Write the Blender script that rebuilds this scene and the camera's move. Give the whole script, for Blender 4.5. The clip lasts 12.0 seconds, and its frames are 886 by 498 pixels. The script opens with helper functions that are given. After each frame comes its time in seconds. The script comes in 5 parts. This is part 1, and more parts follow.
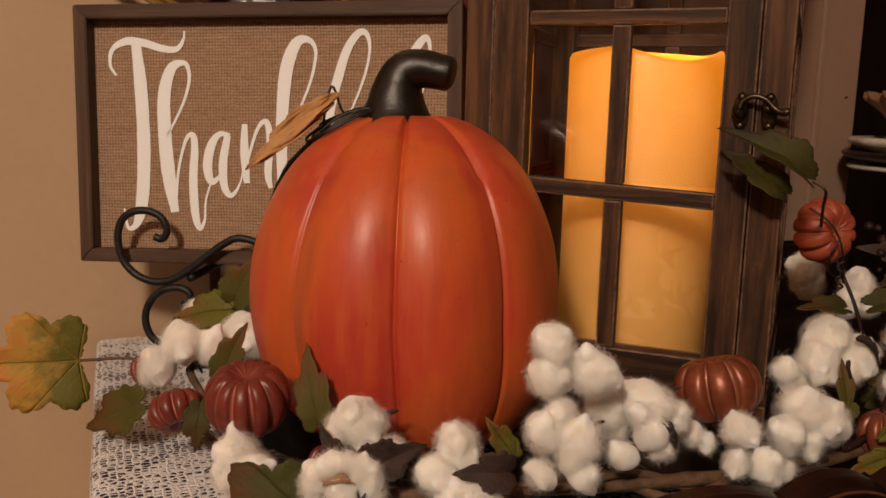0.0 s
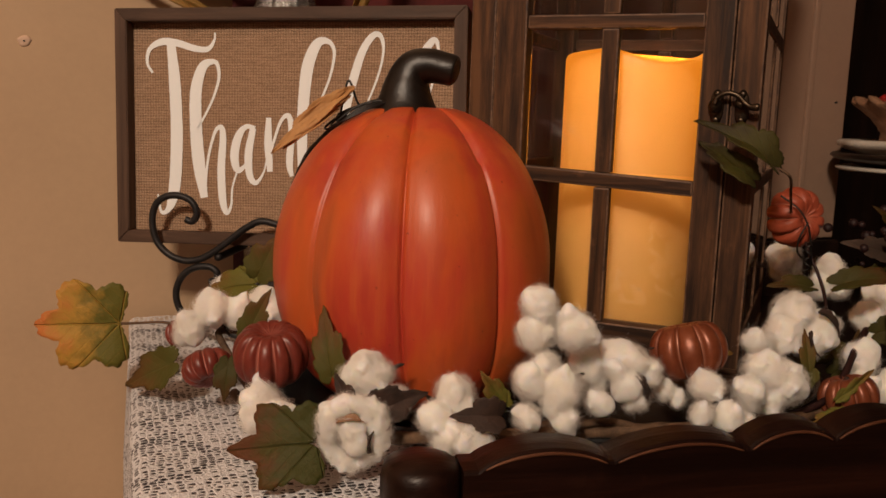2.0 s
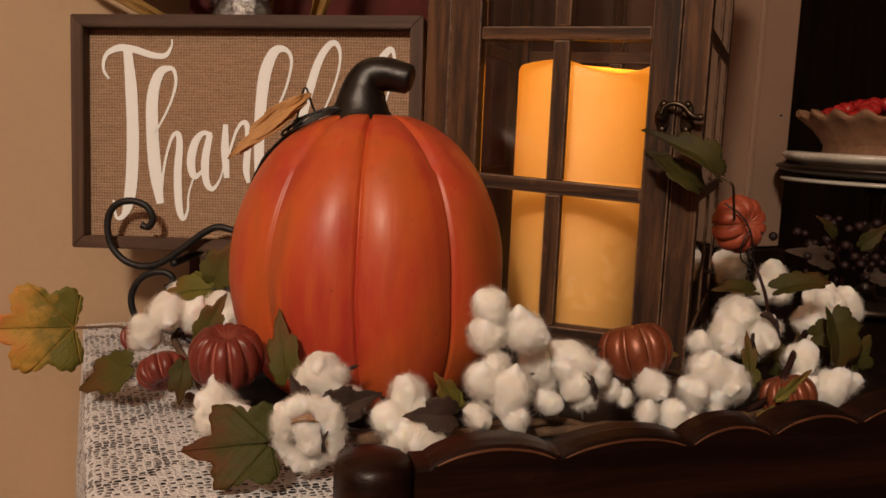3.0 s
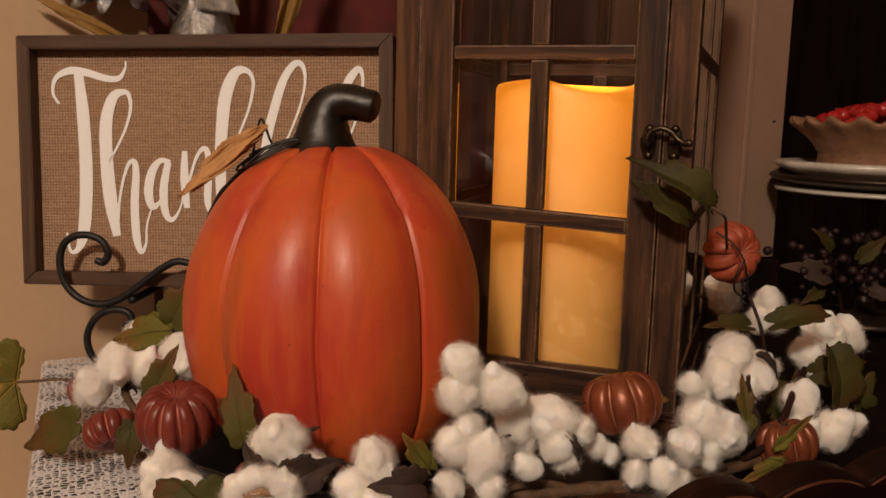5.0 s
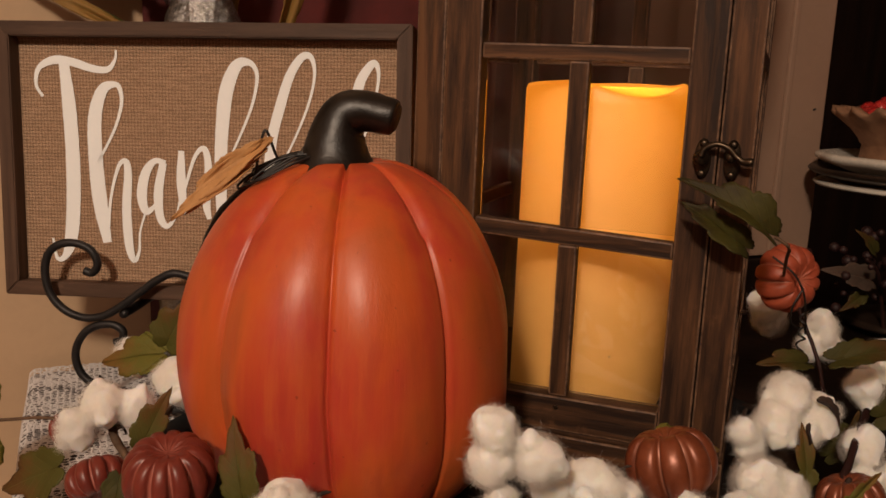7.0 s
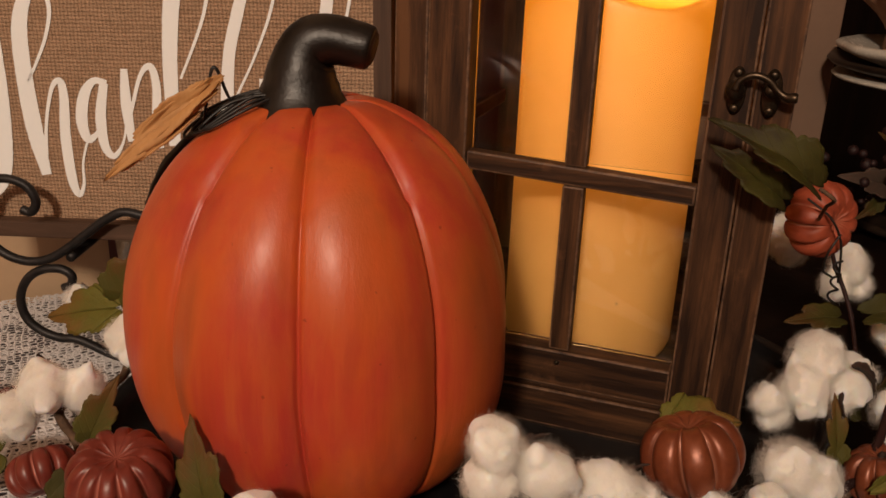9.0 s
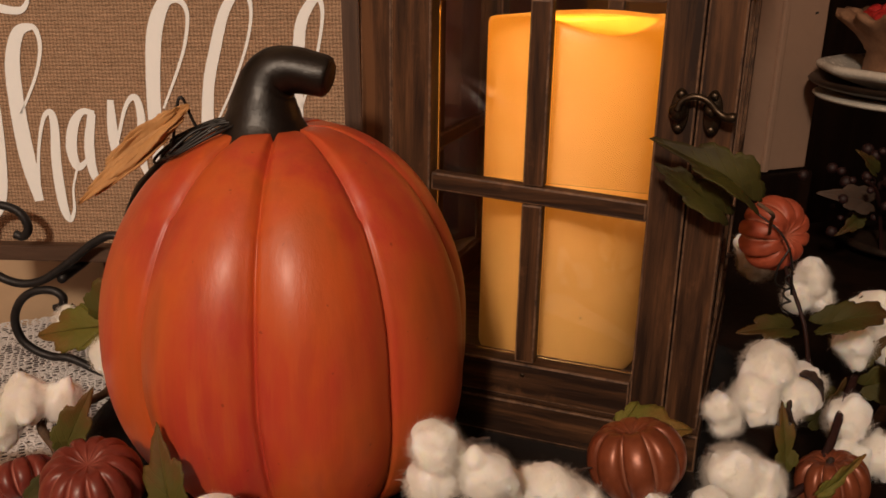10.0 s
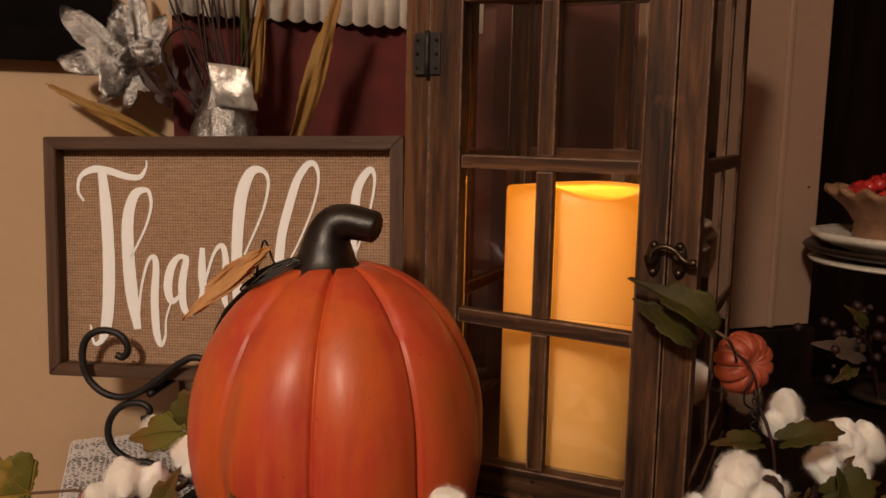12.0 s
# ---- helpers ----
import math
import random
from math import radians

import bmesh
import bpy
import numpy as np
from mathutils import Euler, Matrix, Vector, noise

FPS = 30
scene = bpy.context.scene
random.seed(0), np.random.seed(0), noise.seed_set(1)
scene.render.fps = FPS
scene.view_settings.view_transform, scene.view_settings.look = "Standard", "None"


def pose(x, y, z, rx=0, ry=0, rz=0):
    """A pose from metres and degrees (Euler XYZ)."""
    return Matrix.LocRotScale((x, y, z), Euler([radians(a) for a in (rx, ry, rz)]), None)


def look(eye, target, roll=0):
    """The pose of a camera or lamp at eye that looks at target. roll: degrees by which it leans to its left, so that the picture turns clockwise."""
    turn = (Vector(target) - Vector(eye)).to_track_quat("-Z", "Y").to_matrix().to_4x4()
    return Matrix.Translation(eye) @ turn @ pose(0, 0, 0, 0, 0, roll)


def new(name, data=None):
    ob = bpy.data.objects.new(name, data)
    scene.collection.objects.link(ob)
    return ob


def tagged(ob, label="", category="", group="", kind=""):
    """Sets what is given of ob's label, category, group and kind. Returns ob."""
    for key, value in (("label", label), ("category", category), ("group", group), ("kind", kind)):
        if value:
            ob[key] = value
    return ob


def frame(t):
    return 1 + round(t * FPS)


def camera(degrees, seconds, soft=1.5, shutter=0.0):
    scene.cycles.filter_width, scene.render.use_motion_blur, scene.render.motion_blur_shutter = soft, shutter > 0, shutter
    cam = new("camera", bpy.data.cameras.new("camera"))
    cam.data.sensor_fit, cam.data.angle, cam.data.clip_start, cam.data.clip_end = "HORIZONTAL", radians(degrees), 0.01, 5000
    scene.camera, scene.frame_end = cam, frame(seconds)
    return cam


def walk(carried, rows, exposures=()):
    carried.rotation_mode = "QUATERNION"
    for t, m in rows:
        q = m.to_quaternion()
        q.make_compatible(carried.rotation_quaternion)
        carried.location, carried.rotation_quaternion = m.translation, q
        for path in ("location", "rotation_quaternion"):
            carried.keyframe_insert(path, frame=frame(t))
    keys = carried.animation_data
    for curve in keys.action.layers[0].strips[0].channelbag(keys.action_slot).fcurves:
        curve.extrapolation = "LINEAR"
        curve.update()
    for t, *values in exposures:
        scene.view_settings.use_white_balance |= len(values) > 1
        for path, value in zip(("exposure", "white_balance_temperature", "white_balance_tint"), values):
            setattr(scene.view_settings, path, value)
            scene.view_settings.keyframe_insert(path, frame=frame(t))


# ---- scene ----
cam = camera(54.0, 12.0, 1.6)
METRES, EYE, TILT, LEAN, TURN = 0.42, 0.97, 0.0, 0.0, -6.6
ROWS = [
    (0.0, 0.0, 0.0, 0.0, 0.24, -9.47, -1.45),
    (0.5, 0.0137, -0.0386, 0.0041, 0.67, -9.03, -1.48),
    (1.0, 0.0308, -0.0689, -0.0074, 1.24, -9.03, -1.57),
    (1.5, 0.0204, -0.1101, -0.0151, 1.77, -9.07, -1.69),
    (2.0, 0.0175, -0.1332, -0.0236, 1.28, -8.82, -1.92),
    (2.5, 0.0168, -0.1521, -0.0252, -0.21, -8.25, -2.15),
    (3.0, 0.0248, -0.1587, -0.0297, -1.36, -7.95, -2.4),
    (5.0, 0.0567, -0.0588, 0.0234, -1.9, -8.46, -1.53),
    (5.5, 0.0646, 0.0019, 0.0375, -1.87, -8.98, -1.59),
    (6.0, 0.0506, 0.0368, 0.0565, -1.65, -9.45, -1.92),
    (6.5, 0.0402, 0.0582, 0.0722, -1.48, -10.11, -2.19),
    (8.5, 0.0133, 0.2183, 0.1388, -2.21, -18.24, -2.09),
    (9.0, 0.0307, 0.2584, 0.1531, -2.66, -20.54, -2.0),
    (9.5, 0.0529, 0.2455, 0.1562, -2.31, -20.35, -1.56),
    (10.0, 0.0964, 0.2087, 0.1624, -1.59, -18.93, -0.91),
    (10.5, 0.1202, 0.134, 0.1618, -0.54, -17.16, -1.05),
    (11.0, 0.1271, 0.0679, 0.1536, 0.54, -14.94, -0.98),
    (11.5, 0.1365, 0.0086, 0.1557, 1.25, -11.46, -0.91),
    (12.0, 0.126, -0.0435, 0.1705, 1.7, -7.84, -1.23),
]
walk(cam, [(t, pose(0, 0, EYE, TILT, LEAN, TURN) @ pose(METRES * x, METRES * y, METRES * z, 90 + pitch, roll, yaw)) for t, x, y, z, yaw, pitch, roll in ROWS])

# ---- light ----
scene.view_settings.exposure = 0.0
world = bpy.data.worlds.new("world")
scene.world = world
world.use_nodes = True
world.node_tree.nodes["Background"].inputs[0].default_value = (1.0, 0.75, 0.5, 1)
world.node_tree.nodes["Background"].inputs[1].default_value = 0.004


def lamp(name, kind, at, target, power, colour, size):
    data = bpy.data.lights.new(name, kind)
    data.energy, data.color = power, colour
    if kind == "AREA":
        data.shape, data.size = "DISK", size
    else:
        data.shadow_soft_size = size
    ob = new(name, data)
    ob.matrix_world = look(at, target)
    return ob


WARM = (1.0, 0.79, 0.605)
lamp("room_lamp", "POINT", (-0.62, -1.25, 2.02), (0.0, 0.5, 0.88), 112.0, WARM, 0.10)
lamp("candle_flame", "POINT", (0.1953, 0.5617, 0.992), (0, 0, 0), 0.36, (1.0, 0.50, 0.12), 0.008)


# ---- materials ----
def nodes_of(name):
    m = bpy.data.materials.new(name)
    m.use_nodes = True
    nt = m.node_tree
    return m, nt, nt.nodes["Principled BSDF"]


def link(nt, a, b):
    nt.links.new(a, b)


def coords(nt, stretch=(1, 1, 1), turn=(0, 0, 0), kind="Object"):
    tc, mp = nt.nodes.new("ShaderNodeTexCoord"), nt.nodes.new("ShaderNodeMapping")
    mp.inputs["Scale"].default_value = stretch
    mp.inputs["Rotation"].default_value = turn
    link(nt, tc.outputs[kind], mp.inputs[0])
    return mp.outputs[0]


def noise_node(nt, vec, scale, detail=4.0, rough=0.55, distort=0.0):
    n = nt.nodes.new("ShaderNodeTexNoise")
    n.inputs["Scale"].default_value, n.inputs["Detail"].default_value = scale, detail
    n.inputs["Roughness"].default_value, n.inputs["Distortion"].default_value = rough, distort
    link(nt, vec, n.inputs["Vector"])
    return n.outputs["Fac"]


def ramp(nt, fac, stops):
    r = nt.nodes.new("ShaderNodeValToRGB")
    e = r.color_ramp.elements
    while len(e) < len(stops):
        e.new(0.5)
    for el, (p, c) in zip(e, stops):
        el.position, el.color = p, (*c, 1) if len(c) == 3 else c
    link(nt, fac, r.inputs[0])
    return r.outputs[0]


def mix(nt, fac, a, b, kind="MIX"):
    m = nt.nodes.new("ShaderNodeMix")
    m.data_type, m.blend_type = "RGBA", kind
    for sock, v in ((0, fac), (6, a), (7, b)):
        if isinstance(v, (int, float)):
            m.inputs[sock].default_value = v
        elif isinstance(v, tuple):
            m.inputs[sock].default_value = (*v, 1)
        else:
            link(nt, v, m.inputs[sock])
    return m.outputs[2]


def maths(nt, op, a, b=0.0):
    m = nt.nodes.new("ShaderNodeMath")
    m.operation = op
    for k, v in enumerate((a, b)):
        if isinstance(v, (int, float)):
            m.inputs[k].default_value = v
        else:
            link(nt, v, m.inputs[k])
    return m.outputs[0]


def bumped(nt, bsdf, height, strength, distance):
    b = nt.nodes.new("ShaderNodeBump")
    b.inputs["Strength"].default_value, b.inputs["Distance"].default_value = strength, distance
    link(nt, height, b.inputs["Height"])
    link(nt, b.outputs[0], bsdf.inputs["Normal"])


def surf(name, c1, c2, scale, rough, bump=0.3, depth=0.001, metal=0.0, stretch=(1, 1, 1), turn=(0, 0, 0), fine=6.0, sheen=0.0, sss=0.0, coat=0.0, rough2=0.12):
    """Two colours over coarse and fine noise, uneven gloss and fine relief."""
    m, nt, b = nodes_of(name)
    v = coords(nt, stretch, turn)
    big, small = noise_node(nt, v, scale), noise_node(nt, v, scale * fine, 6.0, 0.65)
    both = maths(nt, "ADD", maths(nt, "MULTIPLY", big, 0.6), maths(nt, "MULTIPLY", small, 0.4))
    link(nt, ramp(nt, both, [(0.34, c1), (0.66, c2)]), b.inputs["Base Color"])
    link(nt, maths(nt, "ADD", maths(nt, "MULTIPLY", small, rough2 * 2), rough - rough2), b.inputs["Roughness"])
    b.inputs["Metallic"].default_value = metal
    b.inputs["Sheen Weight"].default_value = sheen
    b.inputs["Coat Weight"].default_value = coat
    b.inputs["Coat Roughness"].default_value = 0.25
    if sss:
        b.inputs["Subsurface Weight"].default_value = sss
        b.inputs["Subsurface Radius"].default_value = (1, 0.8, 0.6)
        b.inputs["Subsurface Scale"].default_value = 0.004 if sss < 0.5 else 0.007
    bumped(nt, b, both, bump, depth)
    return m


def wood(name, dark, light, along, scale=60.0, rough=0.6):
    """Grain that runs along one axis, with dark pores and pale worn streaks."""
    m, nt, b = nodes_of(name)
    s = [1.0, 1.0, 1.0]
    s[along] = 0.06
    v = coords(nt, tuple(s))
    grain = noise_node(nt, v, scale * 3, 6.0, 0.7, 0.4)
    broad = noise_node(nt, v, scale * 0.7, 3.0, 0.5, 1.2)
    worn = noise_node(nt, coords(nt), 45.0, 5.0, 0.7)
    base = ramp(nt, maths(nt, "ADD", maths(nt, "MULTIPLY", grain, 0.55), maths(nt, "MULTIPLY", broad, 0.45)), [(0.41, dark), (0.50, tuple(a * 0.6 + c * 0.4 for a, c in zip(dark, light))), (0.60, light)])
    pale = tuple(min(1, c * 1.5 + 0.004) for c in light)
    link(nt, mix(nt, ramp(nt, worn, [(0.6, (0, 0, 0)), (0.75, (0.4, 0.4, 0.4))]), base, pale), b.inputs["Base Color"])
    link(nt, maths(nt, "ADD", maths(nt, "MULTIPLY", grain, 0.25), rough - 0.12), b.inputs["Roughness"])
    b.inputs["Specular IOR Level"].default_value = 0.28
    bumped(nt, b, grain, 0.5, 0.0012)
    return m


M = {}
M["wall"] = surf("wall_paint", (0.50, 0.344, 0.213), (0.56, 0.387, 0.241), 9.0, 0.75, 0.25, 0.002, fine=14.0)
M["filler"] = surf("filler", (0.60, 0.415, 0.304), (0.70, 0.498, 0.365), 60.0, 0.8, 0.4, 0.001)
M["trim"] = surf("trim_paint", (0.29, 0.187, 0.133), (0.34, 0.220, 0.156), 7.0, 0.6, 0.15, 0.001, fine=20.0)
M["wall_far"] = surf("brown_wall_paint", (0.17, 0.104, 0.076), (0.22, 0.133, 0.095), 6.0, 0.8, 0.2, 0.002)
M["ceiling"] = surf("ceiling_paint", (0.30, 0.216, 0.167), (0.36, 0.257, 0.198), 5.0, 0.9, 0.3, 0.002)
M["floor"] = wood("floor_boards", (0.05, 0.0232, 0.0122), (0.11, 0.0539, 0.0274), 0, 14.0, 0.5)
M["lantern_v"] = wood("lantern_wood_upright", (0.018, 0.0067, 0.0025), (0.130, 0.0559, 0.0217), 2)
M["lantern_h"] = wood("lantern_wood_level", (0.018, 0.0067, 0.0025), (0.130, 0.0559, 0.0217), 0)
M["lantern_edge"] = surf("lantern_worn_edge", (0.030, 0.012, 0.006), (0.210, 0.112, 0.060), 90.0, 0.6, 0.5, 0.0008, fine=4.0)
M["frame_edge"] = surf("frame_worn_edge", (0.070, 0.038, 0.022), (0.26, 0.155, 0.098), 80.0, 0.6, 0.4, 0.0008, fine=4.0)
M["frame_h"] = wood("frame_wood_level", (0.060, 0.0332, 0.0213), (0.135, 0.078, 0.0517), 0, 40.0)
M["frame_v"] = wood("frame_wood_upright", (0.060, 0.0332, 0.0213), (0.135, 0.078, 0.0517), 2, 40.0)
# dark chair wood, taken darker still to hold the shade over its front
M["chair"] = wood("chair_wood", (0.007, 0.0023, 0.0015), (0.024, 0.0071, 0.0038), 0, 30.0, 0.36)
M["chair_worn"] = wood("chair_worn_highlight", (0.07, 0.0249, 0.0122), (0.20, 0.083, 0.0418), 0, 60.0, 0.4)
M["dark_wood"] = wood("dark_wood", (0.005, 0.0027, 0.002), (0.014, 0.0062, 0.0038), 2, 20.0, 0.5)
M["black_board"] = surf("black_board", (0.0022, 0.002, 0.002), (0.006, 0.0046, 0.004), 40.0, 0.92, 0.2, 0.0006)
M["iron"] = surf("black_iron", (0.012, 0.011, 0.012), (0.03, 0.027, 0.027), 120.0, 0.5, 0.5, 0.0006, metal=0.4)
M["bronze"] = surf("aged_bronze", (0.03, 0.022, 0.016), (0.10, 0.07, 0.045), 160.0, 0.36, 0.3, 0.0004, metal=0.9)
M["tray"] = surf("black_lacquer", (0.010, 0.010, 0.011), (0.018, 0.017, 0.017), 30.0, 0.18, 0.05, 0.0004, coat=0.5)
M["stem"] = surf("pumpkin_stem", (0.0042, 0.003, 0.0023), (0.0120, 0.0075, 0.0055), 90.0, 0.38, 0.4, 0.0012)
M["stem_end"] = surf("stem_cut", (0.02, 0.0075, 0.0046), (0.05, 0.0183, 0.0099), 220.0, 0.6, 0.5, 0.0008)
M["cotton"] = surf("cotton", (0.87, 0.845, 0.80), (0.92, 0.90, 0.86), 150.0, 0.95, 0.30, 0.0012, fine=5.0, sheen=0.5, sss=0.9)
def fibre_mat():
    m, nt, b = nodes_of("cotton_fibre")
    nt.nodes.remove(b)
    df, tl, ms = (nt.nodes.new(k) for k in ("ShaderNodeBsdfDiffuse", "ShaderNodeBsdfTranslucent", "ShaderNodeMixShader"))
    df.inputs[0].default_value = tl.inputs[0].default_value = (0.95, 0.925, 0.885, 1)
    ms.inputs[0].default_value = 0.30
    link(nt, df.outputs[0], ms.inputs[1])
    link(nt, tl.outputs[0], ms.inputs[2])
    link(nt, ms.outputs[0], nt.nodes["Material Output"].inputs[0])
    return m


M["fibre"] = fibre_mat()
M["bract"] = surf("dry_bract", (0.014, 0.0066, 0.0046), (0.055, 0.0266, 0.0167), 120.0, 0.7, 0.8, 0.0015)
M["husk"] = surf("dry_husk_inside", (0.22, 0.108, 0.0532), (0.40, 0.224, 0.122), 150.0, 0.7, 0.6, 0.001)
M["twig"] = surf("grapevine", (0.055, 0.0291, 0.0152), (0.19, 0.108, 0.057), 110.0, 0.75, 0.9, 0.0015)
M["wire"] = surf("black_wire", (0.006, 0.006, 0.006), (0.015, 0.0116, 0.0106), 90.0, 0.45, 0.2, 0.0003)
M["raffia"] = surf("dry_corn_husk", (0.42, 0.203, 0.0684), (0.56, 0.299, 0.114), 90.0, 0.7, 0.5, 0.0008, stretch=(1, 1, 0.2))
M["mini_red"] = surf("wax_dark_red", (0.12, 0.0183, 0.0122), (0.21, 0.0365, 0.0228), 55.0, 0.38, 0.3, 0.0008, sss=0.12)
M["mini_copper"] = surf("copper_orange_wax", (0.147, 0.0353, 0.0158), (0.248, 0.0686, 0.0279), 60.0, 0.36, 0.3, 0.0008, metal=0.25)
M["mini_orange"] = surf("dusty_orange_wax", (0.28, 0.0498, 0.0228), (0.40, 0.083, 0.038), 70.0, 0.5, 0.4, 0.0008, sss=0.12)
M["silver"] = surf("crinkled_silver", (0.150, 0.150, 0.152), (0.48, 0.475, 0.465), 38.0, 0.22, 0.8, 0.010, metal=0.92, fine=2.5, rough2=0.08)
M["plum"] = surf("dark_twig", (0.012, 0.005, 0.0046), (0.036, 0.0133, 0.0114), 80.0, 0.5, 0.4, 0.0006)
M["curtain"] = surf("burgundy_cloth", (0.055, 0.0054, 0.0053), (0.105, 0.0108, 0.0091), 40.0, 0.9, 0.4, 0.001, fine=30.0, sheen=0.2)
M["valance"] = surf("white_lace_trim", (0.55, 0.50, 0.45), (0.72, 0.67, 0.60), 120.0, 0.9, 0.8, 0.001)
M["plate"] = surf("cream_glaze", (0.58, 0.53, 0.46), (0.70, 0.65, 0.57), 30.0, 0.25, 0.1, 0.0006)
M["plate_dark"] = surf("dark_metal_stand", (0.025, 0.0166, 0.0122), (0.06, 0.0373, 0.0266), 60.0, 0.4, 0.2, 0.0006, metal=0.6)
M["crust"] = surf("baked_crust", (0.20, 0.0996, 0.0532), (0.33, 0.178, 0.0988), 110.0, 0.7, 0.8, 0.002)
M["cherry"] = surf("red_fruit", (0.32, 0.0116, 0.0122), (0.52, 0.0332, 0.0289), 120.0, 0.3, 0.5, 0.001)
M["berry"] = surf("dark_berry", (0.010, 0.0025, 0.0027), (0.028, 0.0058, 0.0053), 200.0, 0.62, 0.2, 0.0004)
M["white_paint"] = surf("sign_paint", (0.91, 0.95, 0.97), (0.94, 0.97, 0.98), 320.0, 0.75, 0.3, 0.0005)
M["linen"] = surf("under_cloth", (0.10, 0.088, 0.098), (0.15, 0.13, 0.142), 200.0, 0.95, 0.4, 0.0006)


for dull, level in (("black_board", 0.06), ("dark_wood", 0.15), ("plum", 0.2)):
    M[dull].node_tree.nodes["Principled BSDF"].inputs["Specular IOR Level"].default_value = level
M["silver_tag"] = surf("bright_silver_tag", (0.50, 0.49, 0.46), (0.78, 0.76, 0.72), 45.0, 0.30, 0.6, 0.006, metal=0.5, fine=2.5)


def pumpkin_skin():
    m, nt, b = nodes_of("pumpkin_skin")
    v, vz = coords(nt), coords(nt, (1, 1, 0.07))
    big, streak = noise_node(nt, coords(nt, (1.0, 1.0, 0.42)), 24.0, 4.0, 0.55, 0.4), noise_node(nt, vz, 150.0, 5.0, 0.70)
    blot, spot = noise_node(nt, coords(nt, (1.0, 1.0, 0.55)), 32.0, 3.0), noise_node(nt, v, 190.0, 2.0, 0.5)
    base = ramp(nt, big, [(0.32, (0.45, 0.0415, 0.0269)), (0.46, (0.51, 0.0637, 0.0255)), (0.58, (0.56, 0.0970, 0.0212)), (0.74, (0.41, 0.0916, 0.0212))])
    base = mix(nt, ramp(nt, streak, [(0.42, (0, 0, 0)), (0.68, (0.70, 0.70, 0.70))]), base, (0.54, 0.1056, 0.0269))
    wash = noise_node(nt, coords(nt, (1.0, 1.0, 0.14)), 70.0, 4.0, 0.6, 0.3)
    base = mix(nt, ramp(nt, wash, [(0.50, (0, 0, 0)), (0.72, (0.45, 0.45, 0.45))]), base, (0.36, 0.0494, 0.0212))
    base = mix(nt, ramp(nt, blot, [(0.60, (0, 0, 0)), (0.84, (0.26, 0.26, 0.26))]), base, (0.28, 0.0757, 0.0169))
    base = mix(nt, ramp(nt, spot, [(0.73, (0, 0, 0)), (0.77, (0.7, 0.7, 0.7))]), base, (0.22, 0.0279, 0.0085))
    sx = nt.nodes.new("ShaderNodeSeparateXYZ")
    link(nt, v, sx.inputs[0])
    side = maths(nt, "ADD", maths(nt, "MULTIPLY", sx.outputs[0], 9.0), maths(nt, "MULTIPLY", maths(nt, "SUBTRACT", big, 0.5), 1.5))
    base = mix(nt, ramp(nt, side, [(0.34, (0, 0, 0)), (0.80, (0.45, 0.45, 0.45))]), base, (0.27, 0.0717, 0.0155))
    link(nt, base, b.inputs["Base Color"])
    link(nt, ramp(nt, streak, [(0.2, (0.34, 0.34, 0.34)), (0.8, (0.48, 0.48, 0.48))]), b.inputs["Roughness"])
    b.inputs["Coat Weight"].default_value, b.inputs["Coat Roughness"].default_value = 0.13, 0.30
    b.inputs["Specular IOR Level"].default_value = 0.36
    bumped(nt, b, maths(nt, "ADD", streak, maths(nt, "MULTIPLY", blot, 0.8)), 0.25, 0.0012)
    return m


def burlap():
    """Plain weave: warp and weft threads that pass over and under in turn."""
    m, nt, b = nodes_of("burlap")
    v = coords(nt)
    sep = nt.nodes.new("ShaderNodeSeparateXYZ")
    warp = nt.nodes.new("ShaderNodeVectorMath")
    warp.operation = "ADD"
    n = nt.nodes.new("ShaderNodeTexNoise")
    n.inputs["Scale"].default_value = 60.0
    link(nt, v, n.inputs["Vector"])
    sc = nt.nodes.new("ShaderNodeVectorMath")
    sc.operation = "SCALE"
    sc.inputs["Scale"].default_value = 0.0011
    link(nt, n.outputs["Color"], sc.inputs[0])
    link(nt, v, warp.inputs[0])
    link(nt, sc.outputs[0], warp.inputs[1])
    link(nt, warp.outputs[0], sep.inputs[0])
    k = math.pi / 0.0021
    sx, sz = maths(nt, "MULTIPLY", sep.outputs[0], k), maths(nt, "MULTIPLY", sep.outputs[2], k)
    a, c = maths(nt, "ABSOLUTE", maths(nt, "SINE", sx)), maths(nt, "ABSOLUTE", maths(nt, "SINE", sz))
    turn = maths(nt, "MULTIPLY", maths(nt, "COSINE", sx), maths(nt, "COSINE", sz))
    up = maths(nt, "ADD", maths(nt, "MULTIPLY", turn, 0.5), 0.5)
    h = maths(nt, "ADD", maths(nt, "MULTIPLY", a, up), maths(nt, "MULTIPLY", c, maths(nt, "SUBTRACT", 1.0, up)))
    fib = noise_node(nt, v, 900.0, 4.0)
    slub = noise_node(nt, coords(nt, (0.15, 1, 1)), 420.0, 3.0)
    tone = maths(nt, "ADD", maths(nt, "MULTIPLY", h, 0.75), maths(nt, "MULTIPLY", maths(nt, "SUBTRACT", slub, 0.5), 0.7))
    base = ramp(nt, tone, [(0.0, (0.165, 0.1002, 0.0613)), (0.40, (0.31, 0.1932, 0.1155)), (0.80, (0.57, 0.3749, 0.2442))])
    link(nt, mix(nt, 0.4, base, ramp(nt, fib, [(0.3, (0.17, 0.1002, 0.0564)), (0.7, (0.55, 0.3749, 0.2485))])), b.inputs["Base Color"])
    b.inputs["Roughness"].default_value = 0.95
    bumped(nt, b, maths(nt, "ADD", h, maths(nt, "MULTIPLY", fib, 0.3)), 0.9, 0.0008)
    return m


